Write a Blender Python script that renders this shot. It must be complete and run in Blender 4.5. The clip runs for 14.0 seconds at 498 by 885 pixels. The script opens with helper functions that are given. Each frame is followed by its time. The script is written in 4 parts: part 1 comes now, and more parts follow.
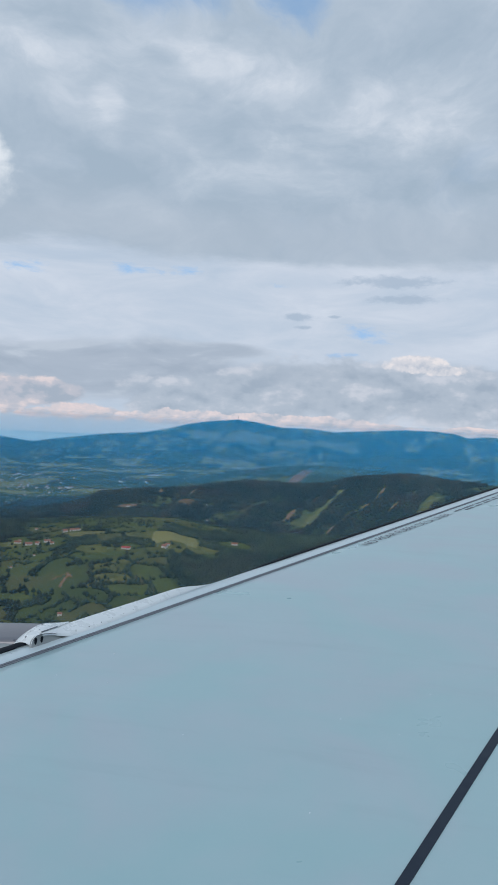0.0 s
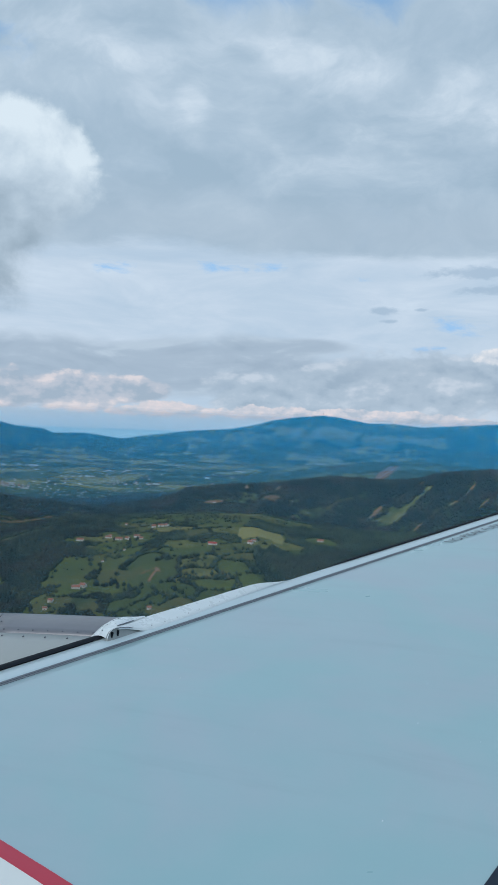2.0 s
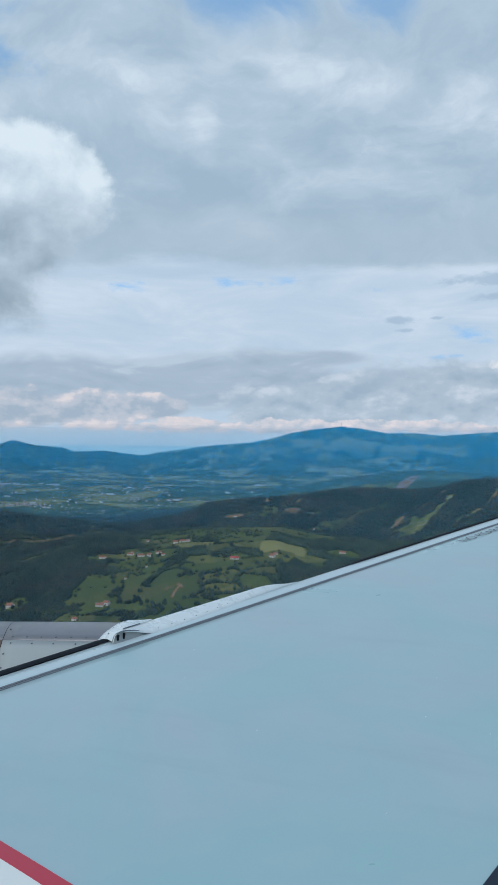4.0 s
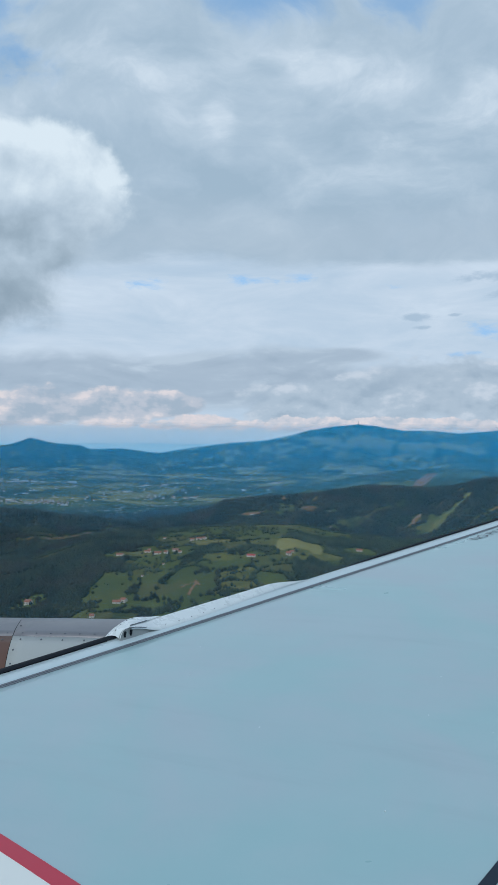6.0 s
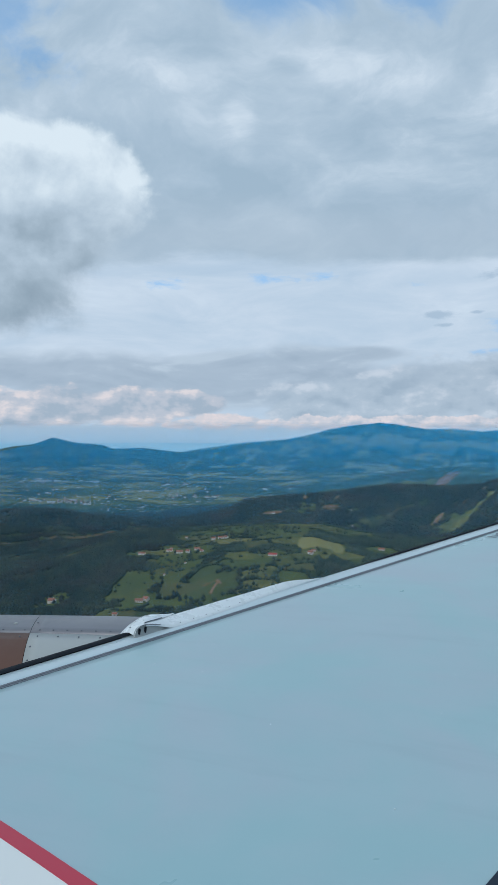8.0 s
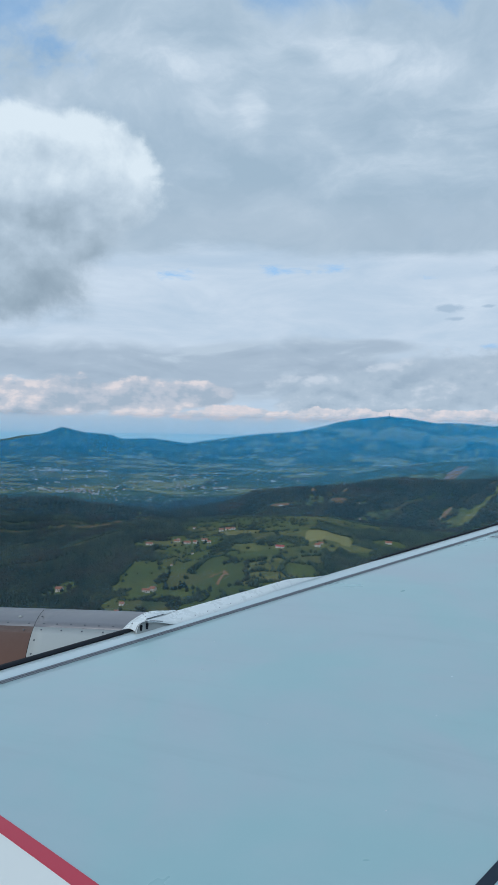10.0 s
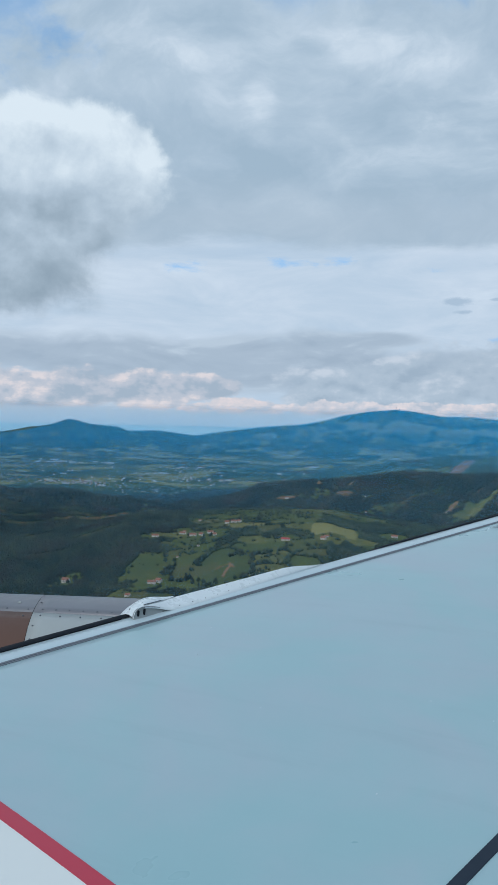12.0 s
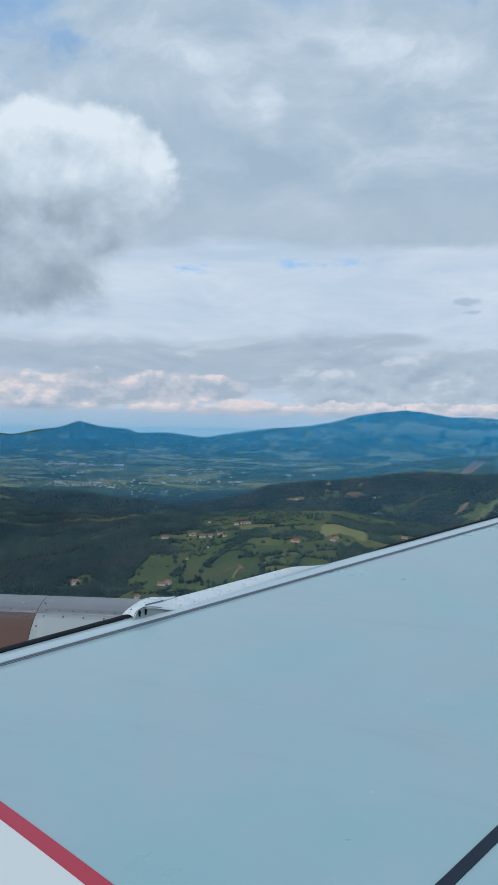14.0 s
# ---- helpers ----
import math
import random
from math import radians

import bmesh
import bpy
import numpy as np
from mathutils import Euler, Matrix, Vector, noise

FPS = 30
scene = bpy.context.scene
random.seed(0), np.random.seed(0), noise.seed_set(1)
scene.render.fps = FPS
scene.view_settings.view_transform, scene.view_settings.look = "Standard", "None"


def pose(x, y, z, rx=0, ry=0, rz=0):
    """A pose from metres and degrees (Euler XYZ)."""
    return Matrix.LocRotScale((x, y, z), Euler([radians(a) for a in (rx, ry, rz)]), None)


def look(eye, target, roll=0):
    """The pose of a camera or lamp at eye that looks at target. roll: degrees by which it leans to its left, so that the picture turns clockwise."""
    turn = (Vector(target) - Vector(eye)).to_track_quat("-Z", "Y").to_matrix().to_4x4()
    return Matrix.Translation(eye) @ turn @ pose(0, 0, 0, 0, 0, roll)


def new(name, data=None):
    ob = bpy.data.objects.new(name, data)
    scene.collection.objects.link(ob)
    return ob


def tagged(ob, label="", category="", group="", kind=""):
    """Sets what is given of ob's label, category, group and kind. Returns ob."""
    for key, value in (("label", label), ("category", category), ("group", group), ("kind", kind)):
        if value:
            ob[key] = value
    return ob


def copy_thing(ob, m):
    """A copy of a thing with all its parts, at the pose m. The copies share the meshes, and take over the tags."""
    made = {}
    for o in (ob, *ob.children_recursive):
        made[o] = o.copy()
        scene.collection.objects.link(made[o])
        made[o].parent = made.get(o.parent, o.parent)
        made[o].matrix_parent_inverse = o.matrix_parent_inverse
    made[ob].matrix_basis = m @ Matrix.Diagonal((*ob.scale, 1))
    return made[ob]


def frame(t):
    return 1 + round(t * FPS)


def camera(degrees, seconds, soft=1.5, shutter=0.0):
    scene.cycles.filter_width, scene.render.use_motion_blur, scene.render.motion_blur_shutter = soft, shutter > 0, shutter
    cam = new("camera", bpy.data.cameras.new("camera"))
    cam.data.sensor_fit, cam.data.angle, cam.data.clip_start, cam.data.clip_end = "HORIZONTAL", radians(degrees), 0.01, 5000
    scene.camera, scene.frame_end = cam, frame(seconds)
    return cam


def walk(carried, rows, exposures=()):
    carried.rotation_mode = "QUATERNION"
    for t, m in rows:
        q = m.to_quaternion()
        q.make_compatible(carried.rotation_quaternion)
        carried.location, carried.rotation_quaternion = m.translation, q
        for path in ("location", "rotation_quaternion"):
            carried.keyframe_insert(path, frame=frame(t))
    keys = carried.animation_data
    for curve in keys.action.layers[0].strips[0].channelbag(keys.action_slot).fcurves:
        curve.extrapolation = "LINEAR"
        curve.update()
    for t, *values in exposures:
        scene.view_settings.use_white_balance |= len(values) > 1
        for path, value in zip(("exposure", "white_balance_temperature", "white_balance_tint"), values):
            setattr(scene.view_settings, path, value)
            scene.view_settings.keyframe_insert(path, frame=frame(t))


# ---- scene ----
# The camera: hand-held at a cabin window above a swept wing; Z0 is the eye's height over the sea.
Z0 = 700.0
cam = camera(36.5, 14.0, soft=0.7)
ROWS = [
    (0.0, -0.232, -0.166, 0.110, 9.672, -0.973, -2.693),
    (0.5, -0.220, -0.170, 0.138, 13.400, -1.267, -2.533),
    (1.0, -0.224, -0.082, 0.106, 15.200, -1.522, -2.282),
    (1.5, -0.204, -0.071, 0.080, 15.880, -1.506, -2.154),
    (2.0, -0.186, -0.074, 0.098, 16.119, -1.522, -2.193),
    (2.5, -0.119, -0.052, 0.063, 16.826, -0.984, -1.272),
    (3.0, -0.110, -0.023, 0.015, 17.076, -0.628, -0.722),
    (5.5, -0.059, -0.008, 0.008, 18.409, -0.609, -0.471),
    (6.0, -0.042, -0.003, 0.011, 18.770, -0.712, -0.472),
    (6.5, -0.029, -0.001, 0.010, 19.080, -0.675, -0.465),
    (7.0, -0.015, 0.023, -0.023, 19.604, -0.706, -0.008),
    (7.5, -0.012, 0.028, -0.020, 20.024, -0.714, 0.047),
    (8.0, -0.000, 0.013, 0.003, 20.375, -0.798, -0.225),
    (10.5, 0.048, -0.006, 0.051, 21.154, -1.633, -1.099),
    (11.0, 0.054, 0.010, 0.039, 21.283, -1.830, -1.238),
    (11.5, 0.066, 0.022, 0.022, 21.400, -1.927, -1.235),
    (12.0, 0.081, 0.023, 0.015, 21.530, -1.996, -1.278),
    (12.5, 0.088, 0.030, 0.010, 21.810, -2.079, -1.370),
    (13.0, 0.096, 0.031, 0.010, 22.005, -2.191, -1.292),
    (13.5, 0.113, 0.034, 0.013, 22.186, -2.158, -1.169),
    (14.0, 0.135, 0.029, 0.010, 22.222, -1.892, -1.010),
]
walk(cam, [(t, pose(x, y, Z0 + z, 90 + pitch, roll, yaw)) for t, x, y, z, yaw, pitch, roll in ROWS],
     [(0.0, -0.03, 6330, 13.5), (0.6, 0.0, 6120, 10), (1.4, 0.0, 6000, 8), (11.5, 0.0, 6010, 8.5), (14.0, 0.0, 6090, 10)])

# ---------------------------------------------------------------- light
SUN_AZ, SUN_EL = 205.0, 42.0          # azimuth from +y clockwise, degrees
sun = new("sun", bpy.data.lights.new("sun", "SUN"))
sun.data.energy, sun.data.angle, sun.data.color = 1.5, radians(10), (1.0, 0.94, 0.86)
_s = Vector((math.sin(radians(SUN_AZ)) * math.cos(radians(SUN_EL)), math.cos(radians(SUN_AZ)) * math.cos(radians(SUN_EL)), math.sin(radians(SUN_EL))))
sun.matrix_world = look(_s * 100 + Vector((0, 0, Z0)), (0, 0, Z0))


class Nodes:
    """A short hand for building node trees."""

    def __init__(self, tree):
        self.t = tree
        tree.nodes.clear()

    def add(self, kind, **values):
        n = self.t.nodes.new(kind)
        for k, v in values.items():
            setattr(n, k, v)
        return n

    def link(self, a, b):
        self.t.links.new(a, b)

    def put(self, socket, v):
        if isinstance(v, bpy.types.NodeSocket):
            self.link(v, socket)
        elif v is not None:
            socket.default_value = v

    def math(self, op, a, b=None, c=None, clamp=False):
        n = self.add("ShaderNodeMath", operation=op, use_clamp=clamp)
        for s, v in zip(n.inputs, (a, b, c)):
            self.put(s, v)
        return n.outputs[0]

    def vmath(self, op, a, b=None):
        n = self.add("ShaderNodeVectorMath", operation=op)
        self.put(n.inputs[0], a)
        if b is not None:
            self.put(n.inputs[1], b)
        return n.outputs["Value"] if op == "LENGTH" else n.outputs[0]

    def step(self, v, lo, hi, a=0.0, b=1.0):
        n = self.add("ShaderNodeMapRange", interpolation_type="SMOOTHSTEP", clamp=True)
        for s, x in zip(n.inputs, (v, lo, hi, a, b)):
            self.put(s, x)
        return n.outputs[0]

    def noise(self, vec, scale, detail=4, rough=0.55, distort=0.0, kind="FBM"):
        n = self.add("ShaderNodeTexNoise", noise_type=kind)
        self.put(n.inputs["Vector"], vec)
        n.inputs["Scale"].default_value, n.inputs["Detail"].default_value = scale, detail
        n.inputs["Roughness"].default_value, n.inputs["Distortion"].default_value = rough, distort
        return n.outputs[0]

    def voronoi(self, vec, scale, feature="F1"):
        n = self.add("ShaderNodeTexVoronoi", feature=feature)
        self.put(n.inputs["Vector"], vec)
        n.inputs["Scale"].default_value = scale
        return n

    def mix(self, f, a, b, blend="MIX"):
        n = self.add("ShaderNodeMix", data_type="RGBA", blend_type=blend)
        self.put(n.inputs[0], f)
        for s, v in ((n.inputs[6], a), (n.inputs[7], b)):
            self.put(s, (*v, 1) if isinstance(v, tuple) and len(v) == 3 else v)
        return n.outputs[2]

    def ramp(self, f, stops):
        n = self.add("ShaderNodeValToRGB")
        self.put(n.inputs[0], f)
        while len(n.color_ramp.elements) < len(stops):
            n.color_ramp.elements.new(1)
        for e, (p, c) in zip(n.color_ramp.elements, stops):
            e.position, e.color = p, (*c, 1)
        return n.outputs[0]

    def bump(self, h, strength=0.3, dist=0.02):
        n = self.add("ShaderNodeBump")
        n.inputs["Strength"].default_value, n.inputs["Distance"].default_value = strength, dist
        self.put(n.inputs["Height"], h)
        return n.outputs[0]

    def surface(self, color, rough=0.6, metal=0.0, normal=None, spec=0.5, **more):
        n = self.add("ShaderNodeBsdfPrincipled")
        self.put(n.inputs["Base Color"], (*color, 1) if isinstance(color, tuple) and len(color) == 3 else color)
        self.put(n.inputs["Roughness"], rough)
        self.put(n.inputs["Metallic"], metal)
        self.put(n.inputs["Specular IOR Level"], spec)
        if normal is not None:
            self.link(normal, n.inputs["Normal"])
        for k, v in more.items():
            self.put(n.inputs[k.replace("_", " ")], v)
        return n.outputs[0]

    def out(self, shader):
        self.link(shader, self.add("ShaderNodeOutputMaterial").inputs[0])


def material(name):
    m = bpy.data.materials.new(name)
    m.use_nodes = True
    return m, Nodes(m.node_tree)


def build_sky():
    """A clear sky seen through a high deck of cloud, with a bright gap, a grey shelf and cumulus along the horizon."""
    world = bpy.data.worlds.new("sky")
    scene.world = world
    world.use_nodes = True
    n = Nodes(world.node_tree)
    d = n.add("ShaderNodeTexCoord").outputs["Generated"]
    sep = n.add("ShaderNodeSeparateXYZ")
    n.link(d, sep.inputs[0])
    x, y, z = sep.outputs
    sky = n.add("ShaderNodeTexSky", sky_type="NISHITA", sun_disc=False, sun_elevation=radians(SUN_EL), sun_rotation=radians(SUN_AZ))
    blue = n.mix(1.0, sky.outputs[0], (0.62, 0.95, 1.25), "MULTIPLY")
    el = n.math("ARCSINE", z)
    az = n.math("ARCTAN2", x, y)

    def plane(h, stretch=1.0):
        """Where the look meets a level deck: farther clouds crowd together toward the horizon."""
        k = n.math("DIVIDE", 1.0, n.math("ADD", n.math("MAXIMUM", z, 0.0), h))
        c = n.add("ShaderNodeCombineXYZ")
        n.link(n.math("MULTIPLY", n.math("MULTIPLY", x, k), stretch), c.inputs[0])
        n.link(n.math("MULTIPLY", y, k), c.inputs[1])
        return c.outputs[0]

    def band(sx, sy, off):
        c = n.add("ShaderNodeCombineXYZ")
        n.link(n.math("MULTIPLY", az, sx), c.inputs[0])
        n.link(n.math("MULTIPLY", el, sy), c.inputs[1])
        c.inputs[2].default_value = off
        return c.outputs[0]

    def lobes(spots, blend=0.35):
        """A lumped field, over 0 inside: each lobe has an azimuth, a height, a half width and a half depth, in degrees."""
        field = None
        for la, lh, lw, ld in spots:
            da = n.math("DIVIDE", n.math("SUBTRACT", az, radians(la)), radians(lw))
            dh = n.math("DIVIDE", n.math("SUBTRACT", el, radians(lh)), radians(ld))
            q = n.math("SUBTRACT", 1.0, n.math("SQRT", n.math("ADD", n.math("MULTIPLY", da, da), n.math("MULTIPLY", dh, dh))))
            field = q if field is None else n.math("SMOOTH_MAX", field, q, blend)
        return field

    # high deck: broad soft folds, lit where they thin
    p = plane(0.42)
    warp = n.add("ShaderNodeTexNoise")
    n.link(p, warp.inputs["Vector"])
    warp.inputs["Scale"].default_value, warp.inputs["Detail"].default_value = 2.2, 6
    pw = n.vmath("ADD", p, n.vmath("MULTIPLY", warp.outputs["Color"], (0.34, 0.34, 0.0)))
    fold = n.noise(pw, 3.4, 10, 0.60, 0.15)
    fold_up = n.noise(n.vmath("ADD", pw, (0.04, -0.06, 0.0)), 3.4, 8, 0.58, 0.15)
    fine = n.noise(pw, 9.0, 8, 0.62, 0.3)
    wide = n.noise(pw, 1.3, 4, 0.5)
    shade = n.math("ADD", n.math("MULTIPLY", fold, 0.44), n.math("ADD", n.math("MULTIPLY", fine, 0.26), n.math("MULTIPLY", wide, 0.30)))
    shade = n.math("ADD", shade, n.math("MULTIPLY", n.math("SUBTRACT", fold_up, fold), 0.80))
    thick = lobes(((-20.0, 20.0, 9.0, 3.6), (-9.0, 17.5, 12.0, 3.5), (-1.0, 28.5, 4.5, 3.0), (-33.0, 16.0, 9.0, 4.0)))
    pale = lobes(((-23.5, 25.6, 7.0, 2.0), (-13.0, 25.4, 5.0, 2.4), (0.5, 23.5, 5.5, 3.6), (-21.2, 22.4, 1.5, 4.0), (-31.0, 26.0, 8.0, 1.8), (-5.0, 21.0, 6.0, 1.2)), 0.4)
    shade = n.math("ADD", shade, n.math("SUBTRACT", n.step(n.math("ADD", pale, n.math("MULTIPLY", n.math("SUBTRACT", fine, 0.5), 1.6)), -0.1, 0.8, 0.0, 0.085), n.step(thick, -0.3, 0.8, 0.0, 0.045)))
    deck = n.ramp(shade, [(0.37, (3.75, 4.75, 5.75)), (0.46, (4.25, 5.2, 6.2)), (0.53, (4.75, 5.65, 6.6)), (0.60, (5.5, 6.3, 7.2)), (0.70, (6.9, 7.5, 8.2))])
    clear = lobes(((-39.5, 28.5, 6.5, 5.5), (-19.5, 30.5, 8.0, 2.6), (-7.0, 29.5, 5.0, 2.4)), 0.3)
    gap = n.math("SUBTRACT", n.noise(pw, 1.3, 6, 0.6), n.step(n.math("ADD", clear, n.math("MULTIPLY", n.math("SUBTRACT", n.math("ADD", fold, fine), 1.0), 2.2)), -0.5, 1.1, 0.0, 0.30))
    gap = n.math("SUBTRACT", gap, n.step(el, 0.50, 0.80, 0.0, 0.15))
    col = n.mix(n.step(gap, 0.14, 0.44), n.mix(0.65, blue, (3.0, 5.1, 7.8)), deck)
    # bright layer under it, drawn out along the horizon, with small blue rifts below the deck's edge
    streak = n.noise(band(5.5, 20.0, 3.1), 1.0, 9, 0.60, 0.5)
    bright = n.ramp(streak, [(0.30, (4.9, 5.9, 7.1)), (0.42, (5.35, 6.25, 7.35)), (0.55, (5.95, 6.7, 7.7)), (0.70, (6.6, 7.3, 8.2))])
    open_sky = lobes(((-26.6, 10.9, 2.6, 0.75), (-18.6, 11.4, 2.6, 0.55), (-14.6, 11.5, 2.2, 0.5), (-8.0, 10.9, 2.0, 0.4), (-1.0, 7.4, 3.0, 1.0), (-3.0, 5.8, 2.2, 0.5)), 0.1)
    rift = n.step(n.math("ADD", open_sky, n.math("MULTIPLY", n.math("SUBTRACT", n.noise(band(24.0, 70.0, 6.3), 1.0, 7, 0.66, 0.4), 0.56), 3.4)), 0.0, 1.3)
    bright = n.mix(n.math("MULTIPLY", rift, 0.8), bright, (2.9, 5.3, 8.5))
    edge = n.math("ADD", el, n.math("MULTIPLY", n.math("SUBTRACT", n.noise(band(6.0, 22.0, 7.7), 1.0, 9, 0.64), 0.5), 0.050))
    brim = n.math("ADD", 0.218, n.math("MULTIPLY", n.math("SUBTRACT", n.step(az, radians(-31), radians(-24)), n.step(az, radians(-24), radians(-15))), 0.012))
    under = n.math("SUBTRACT", edge, brim)
    col = n.mix(n.step(n.math("ABSOLUTE", n.math("SUBTRACT", under, 0.030)), 0.0, 0.06, 0.6, 0.0), col, (4.45, 5.25, 6.15))
    col = n.mix(n.step(under, -0.012, 0.010), bright, col)

    def layer(below, spots, scale, tall, off, soft, base, lit, mid, foot, amount=1.0, cover_=1.0, hard=3.0, warp_=0.05):
        """A bank of cloud grown on lobes over a flat base (degrees), lit from above: a lump is bright where it thins upward."""
        a = n.noise(band(scale, scale * tall, off), 1.0, 9, 0.55, warp_)
        up = n.noise(n.vmath("ADD", band(scale, scale * tall, off), (-0.06, 0.26, 0.0)), 1.0, 6, 0.52, warp_)
        dense = n.math("ADD", lobes(spots), n.math("MULTIPLY", n.math("SUBTRACT", a, 0.5), 2.4 * amount))
        mask = n.step(dense, 0.0, soft)
        foot_line = n.math("ADD", el, n.math("MULTIPLY", n.math("SUBTRACT", a, 0.5), 0.012))
        mask = n.math("MULTIPLY", n.math("MULTIPLY", mask, n.step(foot_line, radians(base) - 0.003, radians(base) + 0.004)), cover_)
        light = n.math("ADD", n.math("MULTIPLY", n.math("SUBTRACT", a, up), hard), n.math("MULTIPLY", n.math("SUBTRACT", a, 0.5), 0.8))
        light = n.math("ADD", light, n.math("MULTIPLY", n.step(dense, 0.7, 0.0), 0.22))
        body = n.mix(n.step(light, -0.45, 0.08), foot, mid)
        body = n.mix(n.step(light, 0.05, 0.60), body, lit)
        return n.mix(mask, below, body)

    # grey shelf, then the heaped bank, the farthest heads pink in the sun
    col = layer(col, ((-46.0, 4.4, 13.0, 2.2), (-33.0, 3.9, 11.0, 2.2), (-22.0, 4.0, 9.0, 2.5), (-15.5, 4.7, 6.0, 2.3), (-12.0, 5.9, 4.5, 0.8), (-8.0, 3.4, 10.0, 1.9), (4.0, 3.2, 12.0, 2.0)), 8.0, 3.2, 11.3, 0.50, 0.8, (5.1, 5.85, 6.75), (4.1, 4.85, 5.8), (3.65, 4.4, 5.35), 0.55, 0.95, 2.4, 0.4)
    col = layer(col, ((-10.5, 2.3, 8.5, 2.3), (-3.0, 3.1, 8.0, 2.6), (5.0, 3.3, 9.0, 2.7), (14.0, 3.0, 10.0, 2.6), (-15.8, 1.6, 4.2, 1.8)), 15.0, 1.6, 31.0, 0.30, 0.5, (6.0, 6.45, 7.2), (4.45, 5.2, 6.1), (3.6, 4.4, 5.35), 0.7, 0.95, 2.8)
    col = layer(col, ((2.6, 5.4, 2.6, 0.75), (4.4, 5.0, 2.0, 0.5)), 40.0, 1.2, 36.0, 0.30, 4.4, (8.2, 7.9, 8.0), (6.6, 6.8, 7.3), (5.2, 5.7, 6.5), 0.5)
    col = layer(col, ((-35.5, 1.4, 6.0, 1.9), (-29.8, 1.7, 5.4, 1.7), (-25.0, 2.0, 3.6, 1.0), (-43.0, 1.6, 8.0, 2.0)), 15.0, 1.6, 45.0, 0.22, 0.38, (7.6, 6.85, 6.95), (5.2, 5.45, 6.15), (3.9, 4.6, 5.5), 0.6, 1.0, 4.0)
    col = layer(col, ((-22.6, 0.7, 2.8, 0.85), (-20.2, 0.6, 2.0, 0.6), (-25.5, 0.5, 1.6, 0.5)), 32.0, 1.4, 48.0, 0.25, 0.18, (8.0, 6.9, 6.9), (6.7, 6.3, 6.6), (5.3, 5.6, 6.3), 0.5)
    col = layer(col, ((-14.5, 0.65, 4.6, 0.7), (-8.5, 0.8, 4.2, 0.55), (-3.6, 0.7, 3.4, 0.6), (1.0, 0.5, 3.4, 0.4), (6.5, 0.5, 4.0, 0.4)), 34.0, 1.4, 52.0, 0.25, 0.10, (7.7, 6.9, 7.0), (6.2, 6.1, 6.6), (4.7, 5.2, 6.0), 0.7)
    # lens-shaped scraps of low cloud before the bright gap
    scrap = n.math("ADD", lobes(((-6.2, 8.6, 1.5, 0.36), (-6.0, 7.85, 0.9, 0.2), (-3.6, 8.7, 0.7, 0.16), (1.5, 10.1, 3.2, 0.45), (0.5, 11.3, 5.0, 0.6)), 0.1), n.math("MULTIPLY", n.math("SUBTRACT", n.noise(band(40.0, 90.0, 21.0), 1.0, 6, 0.6), 0.5), 2.0))
    col = n.mix(n.step(scrap, 0.0, 0.7, 0.0, 0.75), col, (3.9, 4.9, 6.1))
    # clear strip of sky low over the sea
    low = n.math("MULTIPLY", n.math("SUBTRACT", n.noise(band(12.0, 4.0, 2.2), 1.0, 6), 0.5), 0.010)
    col = n.mix(n.step(n.math("SUBTRACT", el, low), 0.008, -0.006, 0.0, 0.75), col, (4.7, 6.2, 7.8))
    col = n.mix(n.step(el, -0.004, -0.016, 0.0, 0.6), col, (3.9, 5.7, 7.5))
    # one large cumulus hanging before the deck
    heap = lobes(((-42.2, 13.7, 8.1, 5.1), (-37.9, 16.4, 7.3, 4.7), (-33.5, 17.2, 5.4, 3.9), (-30.7, 19.2, 2.6, 2.2), (-33.9, 19.8, 3.9, 2.4), (-38.0, 19.5, 3.9, 2.6), (-41.1, 17.6, 4.7, 3.4), (-39.8, 9.5, 8.1, 3.2), (-33.6, 12.6, 3.4, 3.2), (-46.6, 12.5, 8.1, 6.0), (-31.8, 15.6, 2.4, 3.2), (-36.3, 12.6, 6.2, 4.7)), 0.4)
    curl = n.noise(band(8.0, 9.0, 70.0), 1.0, 9, 0.55, 0.12)
    curl_up = n.noise(n.vmath("ADD", band(8.0, 9.0, 70.0), (-0.12, 0.26, 0.0)), 1.0, 7, 0.53, 0.12)
    frill = n.noise(band(26.0, 28.0, 74.0), 1.0, 9, 0.64, 0.2)
    body_n = n.math("ADD", heap, n.math("MULTIPLY", n.math("SUBTRACT", curl, 0.5), 1.7))
    body_n = n.math("ADD", body_n, n.math("MULTIPLY", n.math("SUBTRACT", frill, 0.5), 0.7))
    base_h = radians(6.2)
    soften = n.step(el, base_h, base_h + 0.20, 0.75, 0.42)
    puff = n.math("MULTIPLY", n.step(body_n, 0.0, soften), 0.97)
    rise = n.math("DIVIDE", n.math("SUBTRACT", el, base_h), 0.285)
    light = n.math("ADD", n.math("ADD", rise, n.math("MULTIPLY", n.math("ADD", n.math("SUBTRACT", curl, curl_up), n.math("MULTIPLY", n.math("SUBTRACT", frill, 0.5), 0.10)), 1.5)), n.math("MULTIPLY", n.step(body_n, 0.5, 0.0), 0.16))
    cum = n.ramp(light, [(0.02, (2.7, 3.4, 4.1)), (0.26, (3.5, 4.25, 5.0)), (0.48, (4.6, 5.4, 6.25)), (0.70, (6.0, 6.75, 7.5)), (0.92, (7.6, 8.2, 8.7))])
    col = n.mix(puff, col, cum)
    col = n.mix(1.0, col, (0.995, 1.0, 0.975), "MULTIPLY")
    bg = n.add("ShaderNodeBackground")
    n.link(col, bg.inputs[0])
    bg.inputs[1].default_value = 0.1
